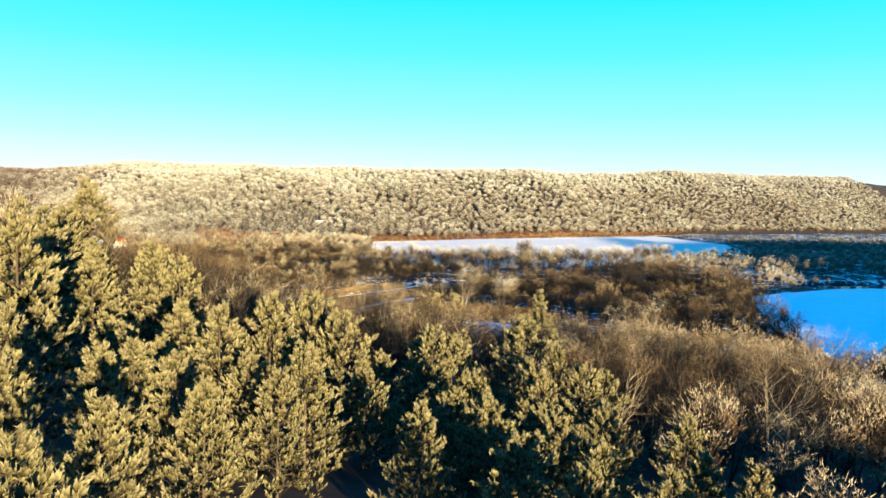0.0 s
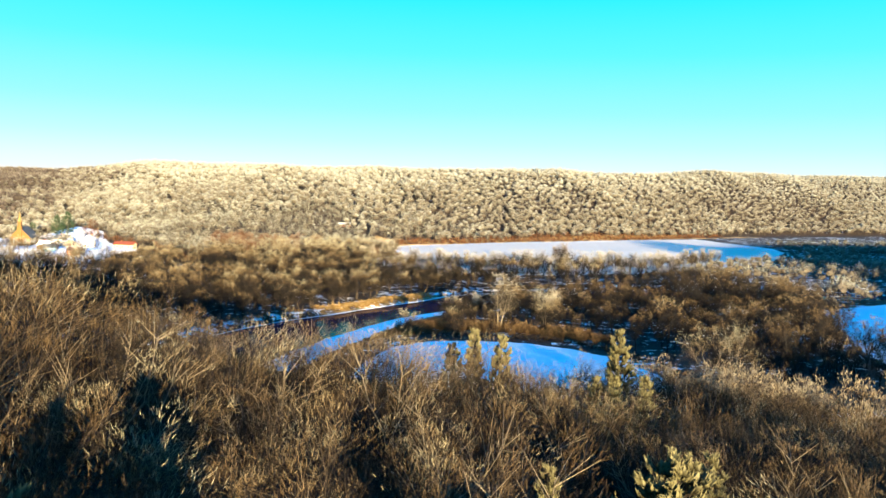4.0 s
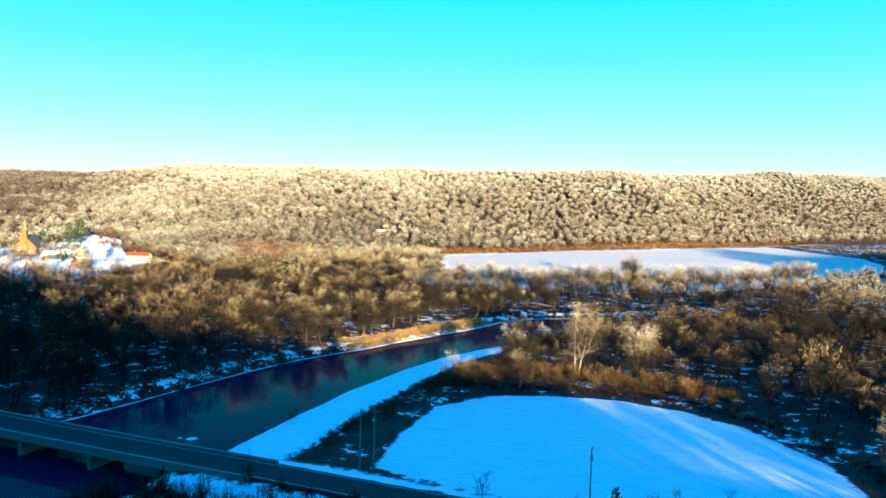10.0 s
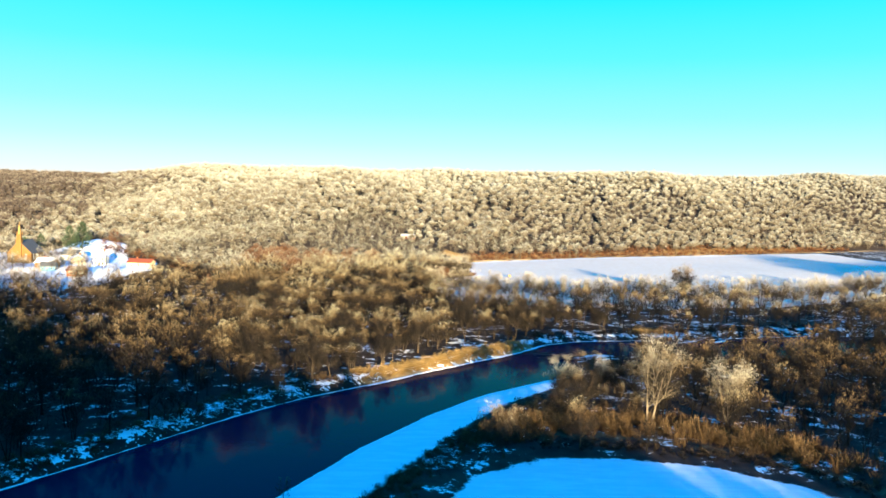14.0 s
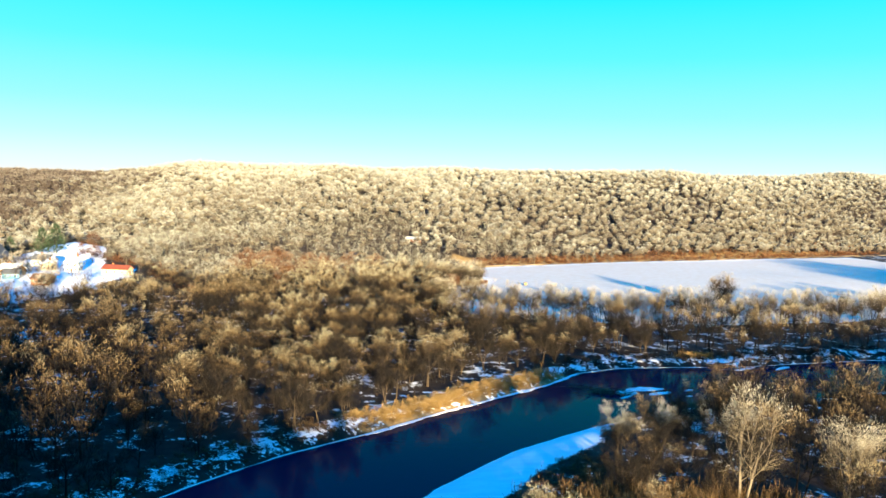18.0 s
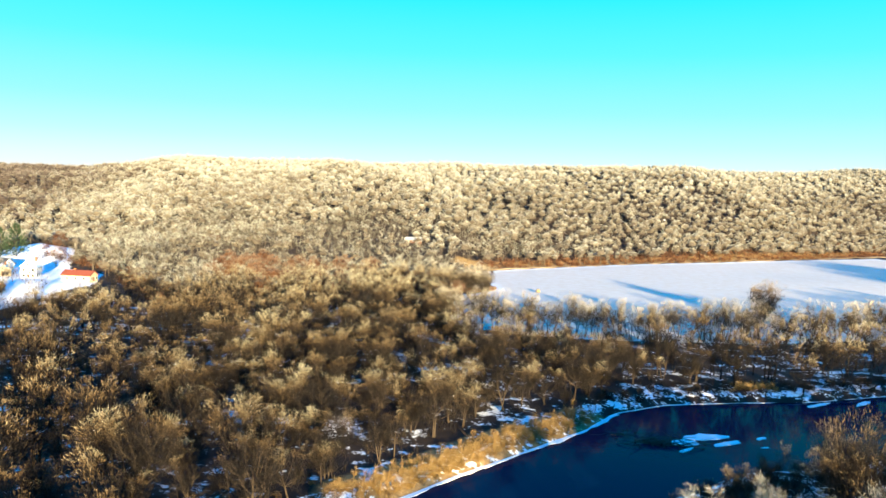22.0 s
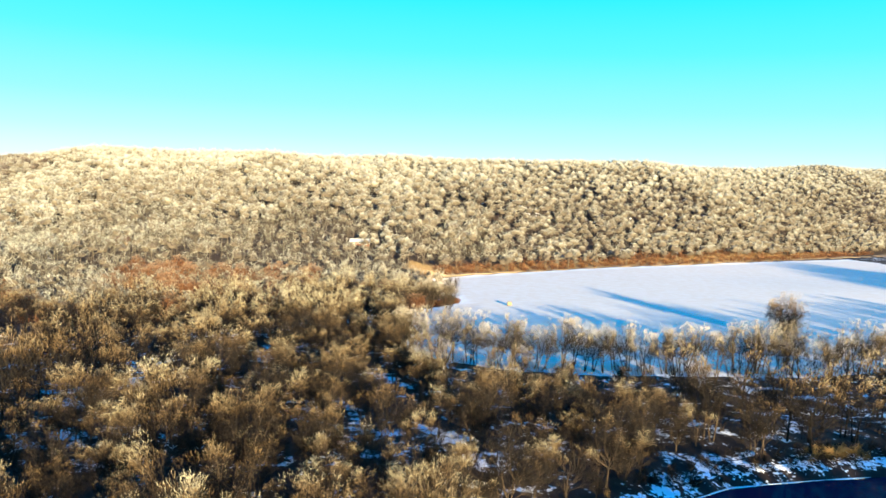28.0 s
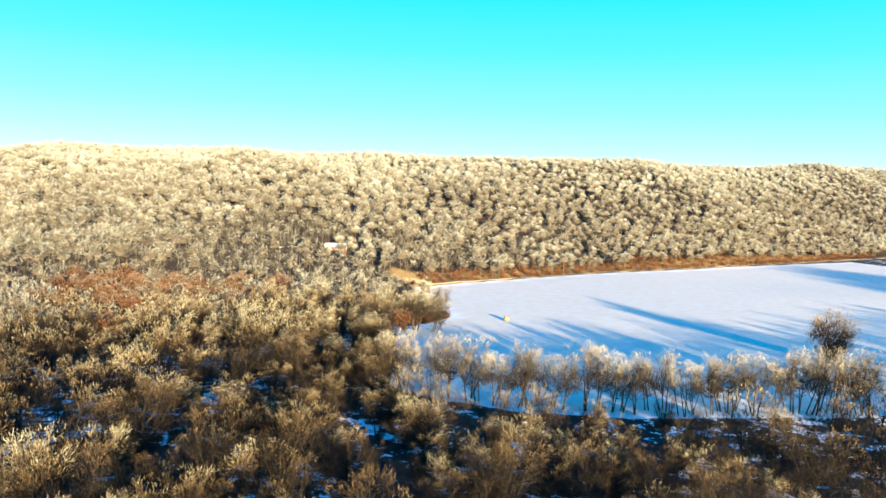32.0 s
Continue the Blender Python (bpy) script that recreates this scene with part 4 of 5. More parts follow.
for s in range(6):
    wood, tw = vase_tree(300 + s, 13.0, 13 + s % 3, 14, 48, 0.0125, 0.86 + 0.07 * s, 0.12, 1 + s % 3, 0.056, 0.30)
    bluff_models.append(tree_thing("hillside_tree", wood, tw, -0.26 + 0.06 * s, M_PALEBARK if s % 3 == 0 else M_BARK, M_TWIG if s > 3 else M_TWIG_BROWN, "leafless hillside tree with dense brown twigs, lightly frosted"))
grove(bluff_models, tx[pick[:220]], ty[pick[:220]], tsz[pick[:220]], "bare trees of the bluff", rng)
if len(pick) > 220:
    m = pick[220:]
    stuff("bluff_woods", small_joined, tx[m], ty[m], 13.0 * tsz[m], 12.0 * tsz[m], rng.uniform(0, 0.4, len(m)), M_TWIG_BROWN, "bare brown woods on the bluff", "woods", rng)
# unseen woods on the bluff behind and beside the start, added for their shade over the valley
kx, ky = scatter(rng, -420, 560, -190, -62, 9.0)
keep = ((kx < -30) | (kx > 300)) | ((kx < 6) & (ky < -88) & (rng.uniform(0, 1, len(kx)) < 0.7)) | ((rng.uniform(0, 1, len(kx)) < 0.05) & (kx > 90))
kx, ky = kx[keep], ky[keep]
stuff("bluff_top_woods", thin, kx, ky, 13.5, rng.uniform(11, 15, len(kx)) + 4.0 * ((kx > -30) & (kx < 4)), rng.uniform(0, 0.4, len(kx)), M_TWIG_BROWN, "unseen bare woods along the top of the bluff, added for shade", "woods", rng)
kx, ky = scatter(rng, 215, 620, -60, 130, 9.0)
keep = outline_distance(kx, ky, RIGHT_FIELD) < -4
kx, ky = kx[keep], ky[keep]
stuff("side_bluff_woods", thin, kx, ky, 13.5, rng.uniform(11, 15, len(kx)), rng.uniform(0, 0.4, len(kx)), M_TWIG_BROWN, "unseen bare woods on the side of the bluff, added for shade", "woods", rng)

# special trees
def lone(name, x, y, top, seed, mats, label, tone=0.5, **kw):
    h = top - height(x, y)
    kw.setdefault("reach", min(0.85 / h, 0.09))
    kw["forks"], kw["twigs"] = kw.pop("brooms", 6), kw.pop("twigs", 12) * 3
    wood, tw = vase_tree(seed, h, **kw)
    ob = tree_thing(name, wood, tw, tone, mats[0], mats[1], label)
    ob.matrix_basis = place(ob, x, y, 1.0, 0.0)
    return ob


lone("cottonwood_tree", 69, 49, 36.6, 401, (M_PALEBARK, M_TWIG_WHITE), "tall cottonwood with a pale trunk and white frosted crown", 0.8, limbs=10, brooms=16, twigs=16, w=0.018, wide=0.8, fork=0.3)
lone("cottonwood_tree", 60.4, 49, 36.0, 402, (M_PALEBARK, M_TWIG_WHITE), "leaning cottonwood with bare frosted branches", 0.6, limbs=9, brooms=16, twigs=16, w=0.018, wide=0.8, fork=0.3)
lone("cottonwood_tree", 101, 181, 24.0, 403, (M_PALEBARK, M_TWIG), "broad pale-trunked tree at the foot of the slope", 0.35, limbs=14, brooms=16, twigs=16, w=0.022, wide=0.9, fork=0.15, stems=2)
lone("cottonwood_tree", 59.5, 292, 26.5, 404, (M_PALEBARK, M_TWIG_WHITE), "tall frosted cottonwood above the brush", 0.7, limbs=10, brooms=16, twigs=16, w=0.022, wide=0.6, fork=0.2, stems=2)
lone("cottonwood_tree", 79, 292, 21.5, 405, (M_PALEBARK, M_TWIG_WHITE), "large frosted cottonwood beside the round field", 0.75, limbs=15, brooms=16, twigs=16, w=0.022, wide=0.75, fork=0.12, stems=3)
lone("cottonwood_tree", 41, 316, 14.5, 406, (M_BARK, M_TWIG_WHITE), "frosted tree at the tip of the snowy spit", 0.75, limbs=14, brooms=16, twigs=16, w=0.018, wide=0.95, fork=0.12, stems=3)
lone("cottonwood_tree", 68, 314, 17.0, 407, (M_PALEBARK, M_TWIG_WHITE), "frosted cottonwood on the near river bank", 0.8, limbs=12, brooms=16, twigs=16, w=0.018, wide=0.7, fork=0.2, stems=2)
lone("cottonwood_tree", 55, 326, 13.0, 408, (M_BARK, M_TWIG_WHITE), "frosted multi-stemmed tree on the river bank", 0.7, limbs=12, brooms=16, twigs=16, w=0.018, wide=0.8, fork=0.12, stems=3)
lone("field_tree", 157, 562, 21.0, 409, (M_BARK, M_TWIG_BROWN), "round dense bare tree alone in the snowy field", 0.3, limbs=44, brooms=11, twigs=12, w=0.055, wide=1.0, fork=0.03, stems=3, low=0.10)
lone("shrub", -23.5, 246, 6.0, 410, (M_BARK, M_TWIG_BROWN), "small bare shrub on the snowy spit", 0.1, limbs=9, brooms=4, twigs=6, w=0.024, wide=0.9, fork=0.08, stems=3)
for i, (x, y, s) in enumerate([(60, 176, 8), (50.5, 179, 7), (46, 180, 6), (64, 175, 7), (19, 195, 5), (84, 177, 5), (31, 174, 8), (70, 174, 6)]):
    lone("shrub", x, y, height(x, y) + s, 420 + i, (M_BARK, M_TWIG_BROWN), "dark bare shrub beside the snowy round field", 0.05, limbs=8, brooms=4, twigs=6, w=0.024, wide=0.8, fork=0.08, stems=2)

# rust-leaved oaks on the slope
def leafy(seed, h):
    r = np.random.RandomState(seed)
    wood, tw = bare_tree(seed, h, 12, 5, 6, 0.02, 0.95, 0.15)
    v = tw[0][tw[1][:, 2]]
    v = v[r.permutation(len(v))[:260]]
    q = np.repeat(np.arange(len(v)), 8)
    d = unit(r.normal(size=(len(q), 3)))
    V, F = blades(r, v[q] + r.normal(0, 0.42, (len(q), 3)), d, r.uniform(0.2, 0.38, len(q)), 0.09)
    return wood, (V, F)


for i, (x, y, h) in enumerate([(33, 55, 11), (64, 110, 10.5), (58, 113, 9), (70, 105, 8.5)]):
    wood, lv = leafy(440 + i, h)
    ob = tree_thing("oak_tree", wood, lv, 0.2, M_BARK, M_OAK, "small oak that keeps its rust-brown leaves", "tree", "foliage")
    ob.matrix_basis = place(ob, x, y)

rust_spots = [(rng.uniform(-85, 15), rng.uniform(570, 650)) for _ in range(30)] + [(rng.uniform(-120, -20), rng.uniform(605, 665)) for _ in range(36)]
rust_models = []
for s in range(3):
    wood, lv = leafy(470 + s, 8.5)
    k = rng.permutation(len(lv[1]))[:700]
    v = lv[0].reshape(-1, 3, 3)[k]
    c = v.mean(1, keepdims=True)
    lv = ((c + (v - c) * 2.2).reshape(-1, 3), np.arange(3 * len(k)).reshape(-1, 3))
    rust_models.append(tree_thing("oak_tree", wood, lv, 0.25, M_BARK, M_OAK, "rust-brown leafy oak among the frosted woods", "tree", "foliage"))
grove(rust_models, [p[0] for p in rust_spots], [p[1] for p in rust_spots], rng.uniform(0.95, 1.45, len(rust_spots)), "rust-leaved oaks at the foot of the hill", rng)

# the row of slender trees along the far field, and the clump on its spur
row_pts = []
for (ax, ay), (bx2, by2), n in [((2, 527), (22, 517), 6), ((22, 517), (36, 511), 5), ((36, 511), (64, 506), 8), ((64, 506), (134, 503), 20), ((134, 503), (205, 518), 18), ((205, 518), (300, 594), 18)]:
    for k in range(n):
        u = (k + rng.uniform(-0.3, 0.3)) / n
        row_pts.append((ax + (bx2 - ax) * u + rng.normal(0, 0.8), ay + (by2 - ay) * u + rng.normal(0, 1.2)))
for k in range(12):
    row_pts.append((rng.uniform(4, 34), rng.uniform(604, 640)))
row_models = []
for s in range(5):
    wood, tw = vase_tree(500 + s, 14.5, 13, 9, 26, 0.036, 0.60 + 0.06 * s, 0.25, 2 + s % 3, 0.062, 0.40)
    row_models.append(tree_thing("slender_tree", wood, tw, 0.10 + 0.08 * s, M_BARK, M_TWIG_WHITE, "slender frosted tree in a row at the field's edge"))
grove(row_models, [p[0] for p in row_pts], [p[1] for p in row_pts], rng.uniform(0.85, 1.25, len(row_pts)), "row of trees at the field's edge", rng)

# ---- brush, reeds and grass ----
def belt(line, spread, n, r):
    """Places strewn along a line of the plan."""
    pts = np.array(line, float)
    seg = np.hypot(*np.diff(pts, axis=0).T)
    s = r.uniform(0, seg.sum(), n)
    cum = np.concatenate([[0], np.cumsum(seg)])
    return np.interp(s, cum, pts[:, 0]) + r.normal(0, spread, n), np.interp(s, cum, pts[:, 1]) + r.normal(0, spread, n)


def strew(name, line, spread, n, w, h, mat, label, category, shapes=None, tone=0.25, clear=0.8):
    x, y = belt(line, spread, n, rng)
    k = outline_distance(x, y, RIVER) < -clear
    for poly in (OVAL_FIELD, FAR_FIELD, SPIT):
        k &= outline_distance(x, y, poly) < 0.5
    k &= outline_distance(x, y, ROAD_LINE, False) > 6.5
    x, y = x[k], y[k]
    return stuff(name, shapes or bushes, x, y, w * rng.uniform(0.7, 1.3, len(x)), h * rng.uniform(0.6, 1.3, len(x)), rng.uniform(0, tone, len(x)), mat, label, category, rng, 0.05)


strew("bank_grass", [(-17, 345), (-6, 355), (8, 370), (24, 385), (42, 403)], 2.6, 800, 1.8, 1.6, M_GRASS, "tall golden dry grass on the sunlit river bank", "grass")
strew("bank_grass", [(92, 432), (104, 435)], 1.6, 90, 1.6, 1.6, M_GRASS, "tuft of golden dry grass on the river bank", "grass")
strew("field_edge_grass", [(28, 277), (48, 278), (68, 273), (86, 262), (99, 242), (104, 214), (103, 190)], 1.8, 420, 1.5, 1.1, M_TWIG_BROWN, "dry brown grass fringe round the snowy round field", "grass")
strew("orange_brush", [(18, 282), (30, 291), (45, 293), (62, 289), (80, 281), (94, 268)], 4.5, 520, 3.2, 3.6, M_TANBRUSH, "golden-brown willow brush behind the round field", "brush", tone=0.2)
strew("brush_belt", [(-22, 222), (-10, 244), (3, 264), (16, 283), (30, 303), (38, 316)], 3.4, 1000, 1.9, 1.1, M_TANBRUSH, "low tan brush between the spit and the field", "brush", tone=0.1)
strew("left_bank_brush", [(-96, 238), (-80, 258), (-66, 281), (-48, 309), (-30, 331), (-16, 345)], 3.2, 520, 2.0, 1.3, M_TANBRUSH, "low dry tan brush on the snowy river bank", "brush")
strew("far_bank_brush", [(50, 418), (80, 432), (120, 436), (160, 448), (220, 460)], 3.5, 260, 2.6, 2.0, M_TWIG_BROWN, "dark brush on the far river bank", "brush")
strew("near_bank_brush", [(46, 336), (70, 356), (95, 362), (130, 376), (180, 394)], 4.0, 260, 2.6, 2.4, M_TWIG_BROWN, "bare brush on the near river bank", "brush")
strew("spur_brush", [(18, 632), (40, 650)], 4.5, 150, 3.0, 2.4, M_REDBRUSH, "red-brown brush on a spur into the field", "brush")
strew("roadside_brush", [(-30, 188), (-5, 180), (25, 166), (60, 153), (100, 146)], 6.0, 330, 3.0, 3.8, M_TWIG, "pale bare brush below the road", "brush", tone=0.4)
strew("roadside_thicket", [(-66, 196), (-45, 184), (-22, 172), (5, 160)], 7.0, 260, 4.0, 5.5, M_TWIG_BROWN, "dark bare thicket below the road", "brush", tone=0.25)
ux, uy = scatter(rng, -200, 260, 230, 600, 8.6)
keep = wooded(ux, uy, 2.0)
ux, uy = ux[keep], uy[keep]
low = [bush_shape(60 + s, 18, 0.6) for s in range(5)]
stuff("undergrowth", low, ux, uy, rng.uniform(2.5, 5.0, len(ux)), rng.uniform(1.5, 4.2, len(ux)), rng.uniform(-0.3, 0.0, len(ux)), M_TWIG_BROWN, "dark bare undergrowth between the trees", "brush", rng, 0.05)


# ---- road and bridge ----
def smooth_line(pts, step=4.0):
    pts = np.array(pts, float)
    seg = np.concatenate([[0], np.cumsum(np.hypot(*np.diff(pts, axis=0).T))])
    s = np.arange(0, seg[-1], step)
    out = np.stack([np.interp(s, seg, pts[:, 0]), np.interp(s, seg, pts[:, 1])], 1)
    for _ in range(6):
        out[1:-1] = 0.25 * out[:-2] + 0.5 * out[1:-1] + 0.25 * out[2:]
    return out


def ribbon(line, lo, hi, z0, z1=None, close=False):
    """Vertices and quads of a strip beside a line; with z1 a solid bar."""
    t = np.gradient(line, axis=0)
    nrm = np.stack([-t[:, 1], t[:, 0]], 1) / np.hypot(t[:, 0], t[:, 1])[:, None]
    a, b = line + nrm * lo, line + nrm * hi
    n = len(line)
    z0 = np.broadcast_to(z0, (n,))
    if z1 is None:
        V = np.concatenate([np.column_stack([a, z0]), np.column_stack([b, z0])])
        i = np.arange(n - 1)
        return V, np.stack([i + n, i, i + 1, i + 1 + n], 1)
    z1 = np.broadcast_to(z1, (n,))
    V = np.concatenate([np.column_stack([p, z]) for p, z in ((a, z0), (b, z0), (b, z1), (a, z1))])
    i = np.arange(n - 1)
    F = [np.stack([i + n * c, i + 1 + n * c, i + 1 + n * ((c + 1) % 4), i + n * ((c + 1) % 4)], 1) for c in range(4)]
    F.append(np.array([[0, n, 2 * n, 3 * n], [n - 1, 4 * n - 1, 3 * n - 1, 2 * n - 1]]))
    return V, np.concatenate(F)


ROAD = smooth_line(ROAD_LINE)
DECK = 4.75
road = tagged(new("road", build("road", *ribbon(ROAD, -4.3, 4.3, 4.0, DECK), M_ASPHALT)), "dark ploughed two-lane asphalt road", "road", kind="structure")
for off, wd, mat, lab in ((3.5, 0.14, M_PAINT, "white edge line"), (-3.64, 0.14, M_PAINT, "white edge line")):
    mesh_part("road_line", build("road_line", *ribbon(ROAD, off, off + wd, DECK + 0.006), mat), road, lab)
span = ROAD[(ROAD[:, 0] > -112) & (ROAD[:, 0] < -20)]
bridge = tagged(new("road_bridge"), "low concrete road bridge across the dark river", "bridge")
bridge.matrix_basis = Matrix.Translation((-70, 222, 0))
inv = bridge.matrix_basis.inverted()


def bridge_part(name, verts, faces, mat, label=""):
    me = build(name, np.asarray(verts) - np.array([-70, 222, 0]), faces, mat)
    return mesh_part(name, me, bridge, label)


bridge_part("deck", *ribbon(span, -5.2, 5.2, 3.45, 3.98), M_CONCRETE, "weathered concrete deck edge")
for side in (-1, 1):
    lo, hi = sorted((side * 4.45, side * 5.1))
    bridge_part("parapet", *ribbon(span, lo, hi, 3.99, 5.05), M_CONCRETE, "pale concrete parapet wall")
    lo, hi = sorted((side * 4.40, side * 5.18))
    bridge_part("parapet_cap", *ribbon(span, lo, hi, 5.053, 5.16), M_CONCRETE)
for k in (4, 9, 14):
    if k < len(span):
        c = span[k]
        d = span[min(k + 1, len(span) - 1)] - span[k - 1]
        d = d / np.hypot(*d)
        pier = np.array([c - d * 0.5, c + d * 0.5])
        bridge_part("pier", *ribbon(pier, -4.6, 4.6, -2.2, 3.44), M_CONCRETE)

# gravel lane along the foot of the far hill
lane = smooth_line([(26, 748), (60, 776), (140, 829), (303, 917), (440, 995), (600, 1080)], 6.0)
lz = ground(lane[:, 0], lane[:, 1])
lane_ob = new("gravel_lane", build("gravel_lane", *ribbon(lane, -4.0, 4.0, lz - 1.5, lz + 0.35), M_GRAVEL))
tagged(lane_ob, "tan gravel lane between the field and the hill", "lane", kind="structure")


# ---- poles and wires ----
def pole_bm(h, r=0.17):
    return rod(bmesh.new(), (0, 0, -0.6), (0, 0, h), r, r * 0.65, 9)


def bracket(bm, z, half):
    return box(bm, (-half, -0.07, z - 0.09), (half, 0.07, z + 0.09), 0.02)


h_frame = tagged(new("power_pole"), "wooden two-pole power line frame beside the round field", "pole")
hz = height(-3.4, 210)
h_frame.matrix_basis = Matrix.Translation((-3.4, 210.5, hz)) @ Matrix.Rotation(radians(20), 4, "Z")
for sx in (-1.5, 1.5):
    bm = rod(bmesh.new(), (sx, 0, -0.6), (sx, 0, 12.6), 0.22, 0.16, 9)
    part("post", bm, M_POLE, h_frame)
part("crossarm", bracket(bmesh.new(), 11.6, 2.6), M_POLE, h_frame)
for sx in (-2.4, 0.0, 2.4):
    part("insulator", rod(bmesh.new(), (sx, 0, 11.69), (sx, 0, 12.05), 0.09, 0.06, 8), M_BLUE, h_frame, "glazed insulator")


def street_pole(x, y, h, turn, label):
    ob = tagged(new("utility_pole"), label, "pole")
    ob.matrix_basis = Matrix.Translation((x, y, height(x, y))) @ Matrix.Rotation(turn, 4, "Z")
    part("post", pole_bm(h), M_POLE, ob)
    part("crossarm", bracket(bmesh.new(), h - 0.6, 1.2), M_POLE, ob)
    for sx in (-1.1, 0.0, 1.1):
        part("insulator", rod(bmesh.new(), (sx, 0, h - 0.51), (sx, 0, h - 0.2), 0.07, 0.05, 8), M_BLUE, ob)
    bm = rod(bmesh.new(), (0.42, 0, h - 2.6), (0.42, 0, h - 1.7), 0.26, 0.26, 10)
    part("transformer", bm, M_CONCRETE, ob, "grey can transformer")
    return ob


POLES = [(38, 189, 12.0), (79.6, 162, 11.0), (128, 150, 11.0), (190, 146, 11.0)]
for x, y, h in POLES:
    tagged(street_pole(x, y, h, radians(70), "wooden utility pole with a short crossarm by the road"), group="utility poles by the road")
for (ax, ay, ah), (bx2, by2, bh) in zip(POLES[:-1], POLES[1:]):
    za, zb = height(ax, ay) + ah - 0.2, height(bx2, by2) + bh - 0.2
    for off in (-1.0, 0.0, 1.0):
        bm = bmesh.new()
        prev = None
        for k in range(9):
            u = k / 8
            p = (ax + (bx2 - ax) * u + off * 0.35, ay + (by2 - ay) * u + off * 0.95, za + (zb - za) * u - 1.4 * 4 * u * (1 - u))
            if prev:
                rod(bm, prev, p, 0.011, 0.011, 4)
            prev = p
        me = bpy.data.meshes.new("power_line")
        bm.to_mesh(me)
        bm.free()
        me.materials.append(M_WIRE)
        tagged(new("power_line", me), "thin dark sagging wire between the poles", "wire", "wires by the road")


# ---- village ----
def window_on(parent, x, y, z, w, h, axis, mat=None):
    """A framed window standing slightly proud of a wall; axis 'x' for walls that face along y."""
    d = 0.07
    lo, hi = ((x - w / 2 - 0.1, y - d, z - 0.1), (x + w / 2 + 0.1, y + d, z + h + 0.1)) if axis == "x" else ((x - d, y - w / 2 - 0.1, z - 0.1), (x + d, y + w / 2 + 0.1, z + h + 0.1))
    fr = part("window", box(bmesh.new(), lo, hi, 0.02), M_WALL_WHITE, parent)
    e = 0.09
    lo, hi = ((x - w / 2, y - e, z), (x + w / 2, y + e, z + h)) if axis == "x" else ((x - e, y - w / 2, z), (x + e, y + w / 2, z + h))
    part("pane", box(bmesh.new(), lo, hi), mat or M_GLASS, fr)


def house(x, y, w, d, wall_h, roof_h, turn, wall, roof, label, snow=False, floors=1, chimney=True, name="house"):
    """Gabled house: gable ends on the y sides; roof with overhang, windows, door and chimney."""
    ob = tagged(new(name), label, "house")
    ob.matrix_basis = Matrix.Translation((x, y, height(x, y) - 0.25)) @ Matrix.Rotation(turn, 4, "Z")
    part("wall", prism(bmesh.new(), [(-w / 2, -0.6), (w / 2, -0.6), (w / 2, wall_h), (0, wall_h + roof_h), (-w / 2, wall_h)], -d / 2, d / 2), wall, ob)
    k = 0.5
    sl = roof_h / (w / 2)
    for sd in (-1, 1):
        e = sd * (w / 2 + k)
        pts = [(0, wall_h + roof_h + 0.03), (e, wall_h - sl * k + 0.03), (e, wall_h - sl * k + 0.25), (0, wall_h + roof_h + 0.27)]
        part("roof", prism(bmesh.new(), pts, -d / 2 - k, d / 2 + k), roof, ob, "snow-covered roof slope" if snow else "")
    for fl in range(floors):
        z = 0.9 + 2.8 * fl
        for sx in (-w * 0.28, w * 0.28):
            window_on(ob, sx, -d / 2, z, 1.0, 1.4, "x")
        for sy in (-d * 0.3, 0, d * 0.3):
            for sd in (-1, 1):
                window_on(ob, sd * w / 2, sy, z, 1.0, 1.4, "y")
    if roof_h > 2.5:
        window_on(ob, 0, -d / 2, wall_h + 0.3, 0.9, 1.2, "x")
    part("door", box(bmesh.new(), (-0.5, -d / 2 - 0.06, 0.2), (0.5, -d / 2 + 0.06, 2.3), 0.02), M_ROOF_BROWN, ob)
    if chimney:
        part("chimney", box(bmesh.new(), (w * 0.15, d * 0.2, wall_h + roof_h * 0.4), (w * 0.15 + 0.8, d * 0.2 + 0.8, wall_h + roof_h + 1.0), 0.03), M_WALL_ORANGE, ob)
    return ob


